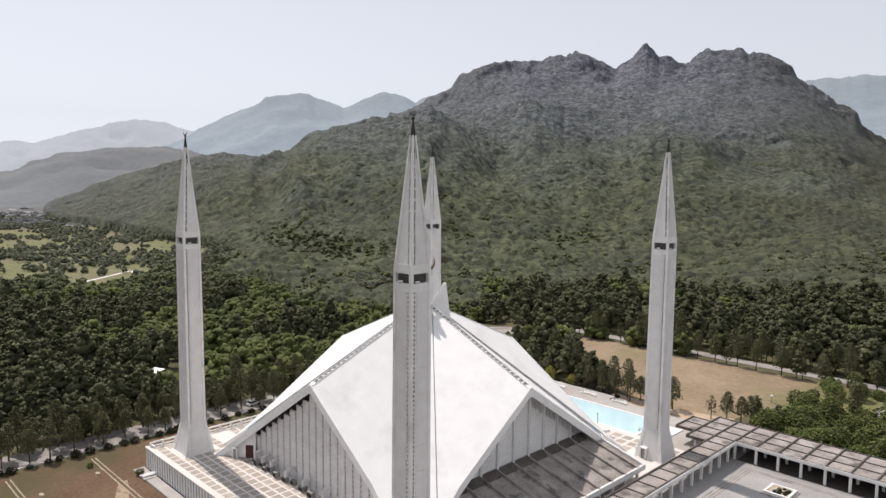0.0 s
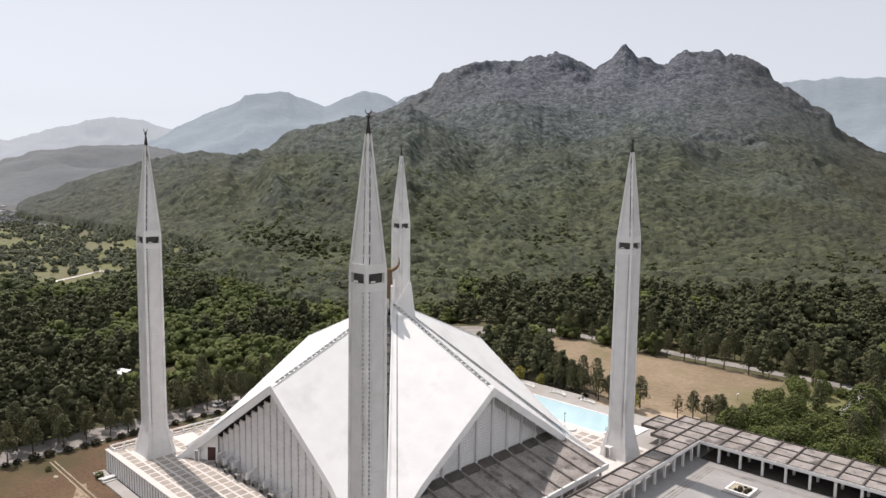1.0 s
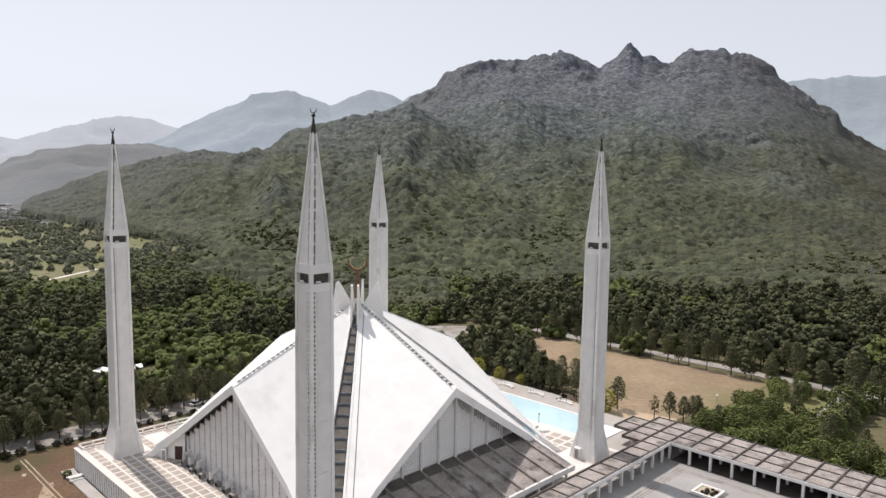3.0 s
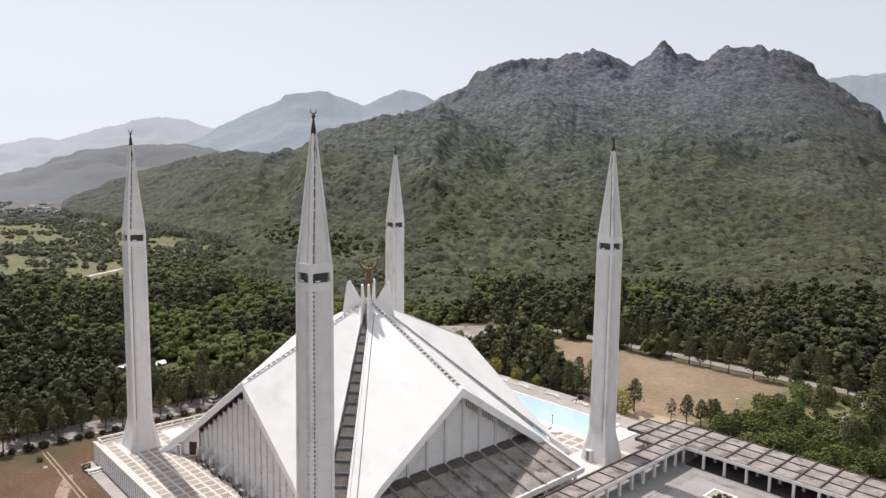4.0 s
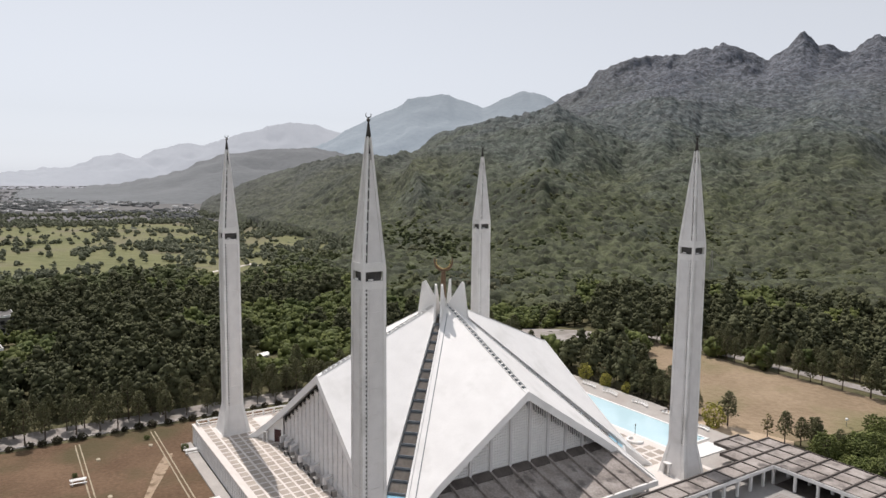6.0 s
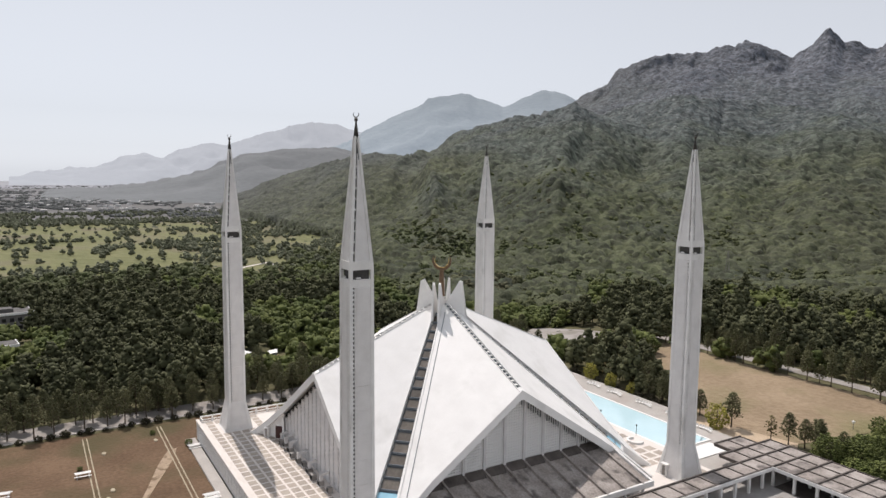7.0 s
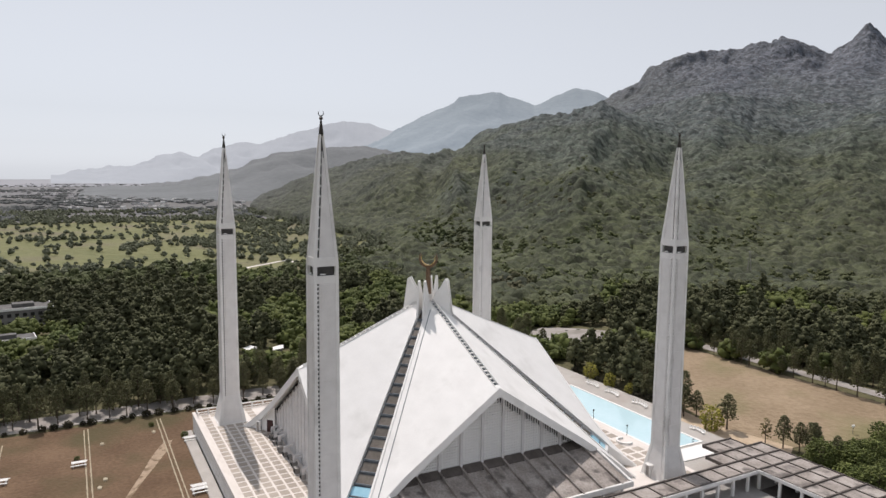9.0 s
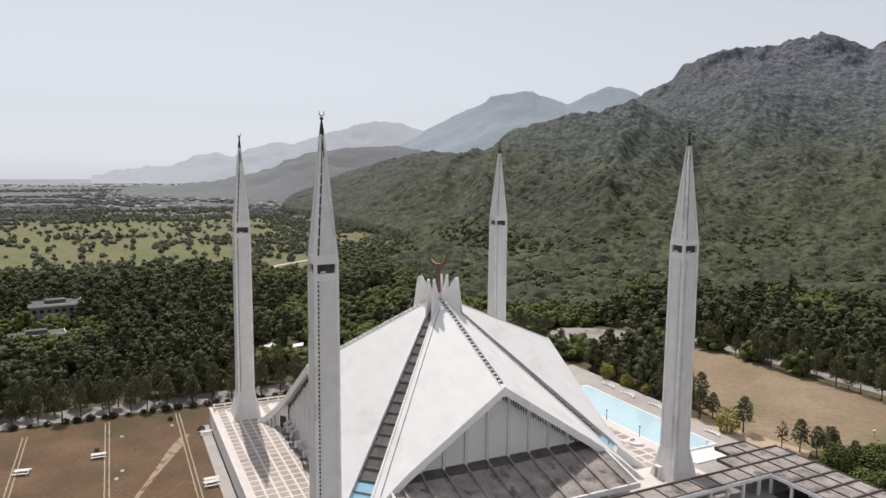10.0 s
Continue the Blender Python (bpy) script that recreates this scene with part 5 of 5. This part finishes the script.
for i in range(79):
    x = -46.5 + 1.35 * i
    if panel_data is None:
        bm = loft(bmesh.new(), [[(0.14, -0.1, z), (0.2, -0.22, z), (1.15, -0.22, z), (1.21, -0.1, z), (1.21, 0.25, z), (0.14, 0.25, z)] for z in (0.35, 5.2)])
        o = part("panel", bm, CONCRETE, edge_wall)
        panel_data = o.data
    else:
        o = new("panel", panel_data)
        o.parent = edge_wall
    o.location = (x, -47.1, 0)
part("coping", boxed(-46.7, 60, -47.45, -46.6, 5.2, 5.42), BAND, edge_wall)
part("back_panel", boxed(-46.5, 60, -47.27, -46.8, 0, 5.2), BEAMDARK, edge_wall)
tagged(part("wall_ledge", boxed(-47, 60, -50.2, -47.6, -0.1, 0.45), DECK), "pale concrete ledge at the foot of the wall", "ledge", kind="structure")
tagged(part("terrace_extension", boxed(47, 60, -46.8, -40, -0.2, PLAT), BAND), "white terrace paving", "terrace", kind="structure")
rail = thing("terrace_railing", "white concrete railing with posts and two rails", "railing")
for z0, z1 in ((5.05, 5.3), (5.9, 6.25)):
    part("rail_bar", boxed(-46.4, -46.15, -46.4, 46, z0, z1), POOLRIM, rail)
for i in range(32):
    y = -46.2 + 2.95 * i
    part("rail_post", boxed(-46.5, -46.05, y - 0.2, y + 0.2, PLAT, 5.9), POOLRIM, rail)
part("rail_bar", boxed(-46.1, -43.5, -46.3, -46.1, 5.75, 6.0), POOLRIM, rail)
for y in (49, 51.5, 54, 56.5):
    part("rail_post", boxed(33.6, 33.9, y - 10.15, y - 9.85, PLAT, 5.9), POOLRIM, rail)

# ---- garden things on the dry lawn ----
def stone_path(y, x0, x1, seed):
    r = random.Random(seed)
    p = thing("stone_path", "double row of pale edging stones across the lawn", "path", "stone paths on the lawn", kind="structure")
    part("bed", boxed(x0, x1, y - 0.5, y + 0.5, 0.0, 0.09), LAWN, p)
    x = x0
    while x < x1:
        n = r.uniform(0.9, 1.8)
        for o in (-0.62, 0.36):
            part("stone", boxed(x, x + n - 0.1, y + o + r.uniform(-0.05, 0.05), y + o + 0.28, 0.0, r.uniform(0.12, 0.2)), STONE, p)
        x += n


stone_path(-54.6, -61, 25, 1)
stone_path(-72.9, -61, 15, 2)
stone_path(-92.4, -58, 5, 3)


def garden_seat(x, y, turn):
    g = thing("garden_seat", "white slatted picnic table with benches on the lawn", "picnic table", "white tables on the lawn")
    for i in range(5):
        part("slat", boxed(-1.3, 1.3, -0.55 + 0.23 * i, -0.38 + 0.23 * i, 0.72, 0.78), POOLRIM, g)
    for s in (-1.15, 0.85):
        part("bench_board", boxed(-1.4, 1.4, s, s + 0.3, 0.42, 0.48), POOLRIM, g)
    for sx in (-1.0, 1.0):
        part("trestle", box(box(bmesh.new(), sx - 0.05, sx + 0.05, -1.1, 1.1, 0.34, 0.42), sx - 0.06, sx + 0.06, -0.25, 0.25, 0.0, 0.72), POOLRIM, g)
        for sy in (-0.95, 0.95):
            part("leg", boxed(sx - 0.05, sx + 0.05, sy - 0.05, sy + 0.05, 0, 0.42), POOLRIM, g)
    g.matrix_basis = pose(x, y, 0.06, 0, 0, turn) @ Matrix.Scale(1.25, 4)


for x, y, a in ((-36, -74.8, 88), (-32.9, -90.6, 80), (-8.8, -51.6, 92), (-10.6, -51.4, 90), (-40.8, -48.9, 90)):
    garden_seat(x, y, a)
for x, y in ((-47.9, -69.4), (-24.8, -69.6), (-20.7, -70.9), (-51, -56.8)):
    s = thing("flat_stone", "flat pale stone lying on the lawn", "stone", "flat stones on the lawn")
    part("slab", loft(bmesh.new(), [[(x + k * math.cos(a) * 1.0, y + k * math.sin(a) * 0.55, z) for a in [i * 1.047 for i in range(6)]] for k, z in ((1, 0.05), (0.9, 0.3))]), STONE, s)
kerb = thing("kerb", "pale kerb along the road", "kerb", kind="structure")
for i in range(60):
    part("kerb_stone", boxed(-66.6, -66.2, -140 + 3 * i, -137.05 + 3 * i, 0, 0.28), BAND, kerb)


def small_car(x, y, turn):
    c = thing("car", "white parked car under the trees", "car")
    body = loft(bmesh.new(), [[(px * k, py * k2, z) for px, py in ((2.1, 0.8), (-2.1, 0.8), (-2.1, -0.8), (2.1, -0.8))] for z, k, k2 in ((0.3, 0.97, 0.95), (0.6, 1, 1), (0.9, 0.97, 0.96))])
    part("body", body, CARWHITE, c)
    part("cabin", loft(bmesh.new(), [[(px, py, z) for px, py in ((a, w), (-b, w), (-b, -w), (a, -w))] for z, a, b, w in ((0.9, 1.0, 1.6, 0.74), (1.4, 0.4, 1.2, 0.62))]), RUBBER, c)
    part("car_roof", boxed(-1.2, 0.4, -0.62, 0.62, 1.4, 1.46), CARWHITE, c)
    for wx in (-1.3, 1.3):
        for wy in (-0.8, 0.8):
            w = part("wheel", loft(bmesh.new(), [[(wx + 0.32 * math.cos(a), wy + d, 0.32 + 0.32 * math.sin(a)) for a in [i * 0.524 for i in range(12)]] for d in (-0.1, 0.1)]), RUBBER, c)
    c.matrix_basis = pose(x, y, 0.05, 0, 0, turn)


small_car(-70.9, -5.5, 100)


# ---- single trees and bushes ----
def tree_thing(name, label, category, group, shape, n, size, mat, h, trunk_r, limbs, seed):
    r = np.random.RandomState(seed)
    t = thing(name, label, category, group)
    bm = bmesh.new()
    bend = [(r.uniform(-0.15, 0.15) * z, r.uniform(-0.15, 0.15) * z) for z in (0, 0.4, 0.8)]
    loft(bm, [ring(trunk_r * k, z * h, 7, bx, by) for k, z, (bx, by) in ((1.25, -0.03, (0, 0)), (0.9, 0.12, bend[0]), (0.65, 0.45, bend[1]), (0.2, 0.85, bend[2]))])
    for i in range(limbs):
        z = h * r.uniform(0.3, 0.7)
        a = r.uniform(0, 6.283)
        l = h * r.uniform(0.14, 0.24)
        bar(bm, (0, 0, z), (l * math.cos(a), l * math.sin(a), z + l * 0.6), trunk_r * 0.5, trunk_r * 0.5)
    part("trunk", bm, BARK, t)
    v, f = tufts(r, n, shape, size)
    me = fast_mesh("crown", v, f, mat)
    me.shade_smooth()
    o = new("crown", me)
    o.parent = t
    return t


def bush_shape(h, r):
    def f(rng):
        d = rng.randn(3)
        d /= np.linalg.norm(d)
        a = math.atan2(d[1], d[0])
        lump = 1 + 0.13 * math.sin(3 * a + 4 * d[2]) + 0.1 * math.sin(7 * a + 5 * d[2])
        return d * np.array([r * lump, r * lump, h * 0.5 * lump]) * rng.uniform(0.5, 1) ** 0.4 + np.array([0, 0, h * 0.52]), 1.0
    return f


PINE_LABEL, GREEN_LABEL = "dark green pine tree with a bare lower trunk", "leafy green tree with a rounded crown"
pine_kinds = [tree_thing("pine_tree", PINE_LABEL, "tree", "pines round the precinct", pine_shape(h, w), 540, 0.2, PINE_NEAR, h, 0.2, 7, 20 + i) for i, (h, w) in enumerate(((10, 2.9), (9, 3.0), (11, 2.7), (8.5, 2.6)))]
broad_kinds = [tree_thing("leafy_tree", GREEN_LABEL, "tree", "leafy trees behind the colonnade", bush_shape(h, w), 640, 0.2, BUSH, h, 0.18, 6, 40 + i) for i, (h, w) in enumerate(((6, 3.2), (5, 2.8), (7, 3.0)))]
light_kinds = [tree_thing("bright_bush", "bright green leafy shrub behind the colonnade", "shrub", "bright shrubs", bush_shape(h, w), 600, 0.19, BUSHLIGHT, h, 0.15, 6, 50 + i) for i, (h, w) in enumerate(((4.6, 3.0), (3.8, 2.6)))]
lime_kind = tree_thing("lime_tree", "bright yellow-green tree beside the pool deck", "tree", "yellow-green trees", bush_shape(7.5, 2.9), 560, 0.2, LIME, 7.5, 0.18, 6, 60)
dry_kind = tree_thing("thin_tree", "thin brownish half-bare tree on dry soil", "tree", "thin trees", pine_shape(8, 2.0), 90, 0.26, DRYLEAF, 8, 0.16, 10, 61)
hedge_kind = tree_thing("hedge_bush", "low dark clipped bush along the kerb", "bush", "bushes along the kerb", bush_shape(1.4, 1.1), 90, 0.2, HEDGE, 1.2, 0.08, 2, 62)
used = set()


def plant(kind, x, y, s=1.0, z=None):
    turn = rnd.uniform(0, 360)
    z = float(rise(x, y)) if z is None else z
    m = pose(x, y, z, 0, 0, turn) @ Matrix.Diagonal((s, s, s * rnd.uniform(0.9, 1.12), 1))
    if kind not in used:
        used.add(kind)
        kind.matrix_basis = m
    else:
        copy_thing(kind, m)


# along the west road
for x0, gap in ((-69.0, 5.6), (-74.5, 5.4), (-79.0, 5.2)):
    y = -140
    while y < 84:
        plant(rnd.choice(pine_kinds), x0 + rnd.uniform(-1.2, 1.2), y + rnd.uniform(-1.5, 1.5), rnd.uniform(0.85, 1.2))
        y += gap
y = -138
while y < 60:
    plant(hedge_kind, -65.0 + rnd.uniform(-0.3, 0.3), y, rnd.uniform(0.7, 1.25))
    y += rnd.uniform(2.0, 4.6)
# behind the pool
for x, y, s in ((-12, 81, 0.8), (-8.0, 80, 1.0), (-5.5, 77.5, 0.95), (-3, 81, 1.05), (0, 77, 0.9), (2.4, 79.5, 1.1), (5.0, 76.5, 1.0), (8.0, 78.5, 1.15), (10.2, 76.2, 1.0), (12.2, 79.0, 0.9), (-14, 83, 0.9), (-24, 84, 0.9), (-34, 80, 0.8), (-38, 86, 1.0), (-29, 91, 1.0), (-44, 92, 0.9), (-48, 84, 0.9), (-52, 92, 1.0), (-41, 79, 0.8), (-20, 92, 0.9), (-25, 99, 0.9), (-36, 103, 0.9), (-33, 96, 1.0), (-44, 108, 1.0), (-52, 104, 1.0), (-55, 114, 1.0)):
    plant(rnd.choice(pine_kinds), x, y, s)
for x, y, s in ((-29.0, 75.6, 0.8), (-19.5, 75.4, 0.8), (-10.8, 75.8, 0.72), (21.4, 74.4, 1.25)):
    plant(lime_kind, x, y, s)
for x, y, s in ((34.3, 79.0, 0.75), (-26, 79, 0.7), (-14.5, 79.5, 0.7)):
    plant(dry_kind, x, y, s * 1.25)
plant(pine_kinds[1], 22.6, 79.0, 1.2)
plant(broad_kinds[0], -39, 114.5, 1.1)
for x, y, s in ((38.0, 80.8, 1.0), (41.2, 82.6, 0.85), (43.4, 83.4, 0.95), (46.0, 82.0, 0.9)):
    plant(pine_kinds[1 if s > 0.9 else 3], x, y, s)
for i in range(16):
    plant(hedge_kind, -38 + 2.9 * i + rnd.uniform(-0.6, 0.6), 75.6 + rnd.uniform(0, 1.0), rnd.uniform(0.8, 1.5))
# bushes and trees behind the colonnade
for i in range(84):
    x = 45 + 1.5 * i + rnd.uniform(-1.2, 1.2)
    y = 72.5 + rnd.uniform(0, 14)
    kind = rnd.random()
    if x < 58:
        plant(rnd.choice(broad_kinds) if kind < 0.75 else rnd.choice(pine_kinds), x, y + 3, rnd.uniform(0.7, 0.95))
        continue
    plant(rnd.choice(light_kinds) if kind < 0.5 else rnd.choice(broad_kinds) if kind < 0.9 else pine_kinds[3], x, y, rnd.uniform(0.75, 1.1))
for i in range(46):
    x, y = 47 + 1.15 * i * 0.62 + rnd.uniform(-1, 1), 74 + (i * 7.3) % 27
    plant(rnd.choice(light_kinds) if rnd.random() < 0.65 else rnd.choice(broad_kinds), x, y, rnd.uniform(0.8, 1.15))
for x, y, s in ((50, 92, 0.9), (53, 99, 1.0), (58, 94, 0.9), (60, 101, 1.0), (49, 104, 0.8), (56, 107, 0.9), (62, 111, 0.9), (50, 113, 0.9), (54, 119, 1.0), (60, 122, 0.9), (51, 126, 1.0), (64, 127, 0.9), (57, 129, 0.9)):
    plant(rnd.choice(broad_kinds + light_kinds), x, y, s)
for i in range(16):
    plant(rnd.choice(broad_kinds if i % 3 else pine_kinds), 74.5 + rnd.uniform(-2.5, 2.5), 86 + 2.9 * i, rnd.uniform(0.9, 1.3))
for x, y, s in ((63.5, 104, 1.0), (72, 124, 1.0), (48.5, 128.5, 1.1), (46.8, 132.4, 1.2), (54, 133, 1.1), (82, 126, 1.1), (88, 124, 1.0), (84, 90, 0.9), (92, 92, 1.0), (62, 133, 1.15), (70, 133, 1.1), (79, 133, 1.2)):
    plant(rnd.choice(pine_kinds), x, y, s)
# row along the far side of the field
x = -46
while x < 46:
    plant(rnd.choice(pine_kinds), x, 131.5 + rnd.uniform(-1.0, 1.0), rnd.uniform(0.8, 1.2))
    x += rnd.choice((3.2, 4.0, 6.5, 8.5))
for i in range(30):
    plant(rnd.choice(pine_kinds), -58 + 4.4 * i + rnd.uniform(-1.5, 1.5), 145 + rnd.uniform(-1, 1.5), rnd.uniform(0.9, 1.2))
for x, y, s in ((-43.6, -49.9, 0.45), (-40.0, -75.2, 0.3), (-56, -56.9, 0.33)):
    plant(broad_kinds[1], x, y, s)
for i in range(14):
    plant(hedge_kind, px + rnd.uniform(-1.7, 1.7), py + rnd.uniform(-1.7, 1.7), rnd.uniform(0.25, 0.45), pz + 0.45)

# ---- far buildings, town, pylons, field lamp ----
ROOFGREY = material("grey_roof", (0.09, 0.086, 0.084), (0.15, 0.145, 0.14), 0.9, 0.3, 6, 0.1)


def far_block(x, y, w, d, h, turn):
    b = thing("far_building", "grey flat-roofed building half hidden by trees", "building")
    part("wall", boxed(-w / 2, w / 2, -d / 2, d / 2, 0, h), BRICKWALL, b)
    part("roof", box(boxed(-w / 2 - 0.6, w / 2 + 0.6, -d / 2 - 0.6, d / 2 + 0.6, h, h + 0.5), -w * 0.2, w * 0.25, -d * 0.2, d * 0.2, h + 0.5, h + 2.0), ROOFGREY, b)
    for f in range(max(1, int(h // 3.5))):
        for i in range(int(w // 3)):
            x0 = -w / 2 + 0.8 + i * 3
            for s in (-1, 1):
                y0 = s * d / 2
                part("window", boxed(x0, x0 + 1.6, y0 - 0.06, y0 + 0.06, f * 3.5 + 1.2, f * 3.5 + 2.8), SLIT, b)
        for i in range(int(d // 3)):
            y0 = -d / 2 + 0.8 + i * 3
            part("window", boxed(w / 2 - 0.06, w / 2 + 0.06, y0, y0 + 1.6, f * 3.5 + 1.2, f * 3.5 + 2.8), SLIT, b)
    part("cornice", box(boxed(-w / 2 - 0.9, w / 2 + 0.9, d / 2 + 0.6, d / 2 + 0.9, h - 0.3, h + 0.7), w / 2 + 0.6, w / 2 + 0.9, -d / 2 - 0.9, d / 2 + 0.6, h - 0.3, h + 0.7), POOLRIM, b, "white concrete roof edge")
    b.matrix_basis = pose(x, y, 0, 0, 0, turn)


far_block(-218, -95, 13, 21, 8.0, 8)
far_block(-173, -99, 8, 19, 3.2, 8)


def hut(x, y, turn):
    h = thing("hut", "small hut with a pale sheet roof among the trees", "hut", "huts in the forest")
    part("wall", boxed(-2.2, 2.2, -1.6, 1.6, 0, 2.2), BRICKWALL, h)
    part("roof", prism(bmesh.new(), [(-2.6, -2.0, 2.3), (2.6, -2.0, 2.3), (2.6, 2.0, 2.9), (-2.6, 2.0, 2.9)], 0.15), POOLRIM, h)
    part("door", boxed(2.18, 2.26, -0.5, 0.4, 0, 1.9), FRAMEGREY, h)
    h.matrix_basis = pose(x, y, 0, 0, 0, turn)


hut(-120, -15.5, 20)
hut(-116.5, -5.5, -15)
TOWNWALL = material("pale_town_walls", (0.36, 0.35, 0.35), (0.55, 0.54, 0.53), 0.9, 0.1, 8, 0, island=0.6)
town_bm = bmesh.new()
tr = np.random.RandomState(9)
for i in range(800):
    a, r = tr.uniform(-60, -27), 1250 * (3200 / 1250) ** tr.uniform(0, 1)
    if fbm(np.array([a * 0.5 + 9]), np.array([r / 300]), 3)[0] < 0.48:
        continue
    x, y = (float(v) for v in polar(a, r))
    w, d, h = tr.uniform(5, 16), tr.uniform(5, 12), tr.uniform(2.5, 4.5)
    box(town_bm, x - w / 2, x + w / 2, y - d / 2, y + d / 2, 0, h)
town = part("distant_town", town_bm, TOWNWALL)
tagged(town, "scattered low buildings of a distant town", "town", kind="stuff")


def pylon(x, y, h, z):
    p = thing("pylon", "thin lattice steel power pylon among the trees", "pylon", "power pylons")
    for sx in (-1, 1):
        for sy in (-1, 1):
            part("leg", bar(bmesh.new(), (sx * 1.4, sy * 1.4, 0), (sx * 0.3, sy * 0.3, h), 0.16, 0.16), METALBOX, p)
    for i in range(8):
        z0, z1 = h * i / 8, h * (i + 1) / 8
        k0, k1 = 1.4 - 1.1 * i / 8, 1.4 - 1.1 * (i + 1) / 8
        for q in ((-1, -1, 1, -1), (1, -1, 1, 1), (1, 1, -1, 1), (-1, 1, -1, -1)):
            part("brace", bar(bmesh.new(), (q[0] * k0, q[1] * k0, z0), (q[2] * k1, q[3] * k1, z1), 0.09, 0.09), METALBOX, p)
    for k in (0.72, 0.85, 0.97):
        part("arm", bar(bmesh.new(), (-2.2, 0, h * k), (2.2, 0, h * k), 0.14, 0.14), METALBOX, p)
    p.matrix_basis = pose(x, y, z, 0, 0, 30)


pylon(-168, 331, 20, 0)
pylon(18, 376, 20, 0)
fl = thing("field_lamp", "small white globe lamp at the field's edge", "lamp")
part("pole", loft(bmesh.new(), [ring(0.1, 3, 6, 41.5, 104), ring(0.07, 5.4, 6, 41.5, 104)]), METALBOX, fl)
part("globe", loft(bmesh.new(), [ring(r, z, 8, 41.5, 104) for r, z in ((0.15, 5.3), (0.42, 5.6), (0.42, 5.9), (0.12, 6.15))]), POOLRIM, fl)

# ---- terrace tiles ----
tile_data = {}


def tile_grid(x0, x1, y0, y1, step_x, step_y, band, z, parent, skip):
    i = 0
    x = x0
    while x + step_x <= x1:
        y = y0
        while y + step_y <= y1:
            if not skip(x + step_x / 2, y + step_y / 2):
                key = (step_x, step_y)
                if key not in tile_data:
                    o = part("tile", boxed(band / 2, step_x - band / 2, band / 2, step_y - band / 2, -0.05, 0.02), TILE, parent)
                    tile_data[key] = o.data
                else:
                    o = new("tile", tile_data[key])
                    o.parent = parent
                o.location = (x, y, z)
            y += step_y
        x += step_x


def near_minaret(x, y):
    return abs(abs(x) - 38.9) < 4.6 and abs(abs(y) - 38.9) < 4.6


tile_grid(-45.4, 26, -45.6, -31.6, 2.55, 2.3, 0.5, PLAT, platform, near_minaret)
tile_grid(-45.4, -34, -27, 20, 2.55, 2.3, 0.5, PLAT, platform, near_minaret)
tile_grid(2, 46, 33.5, 46.6, 3.1, 3.1, 0.75, PLAT, platform, lambda x, y: near_minaret(x, y) or (x - 20.5) ** 2 + (y - 44.6) ** 2 < 9)
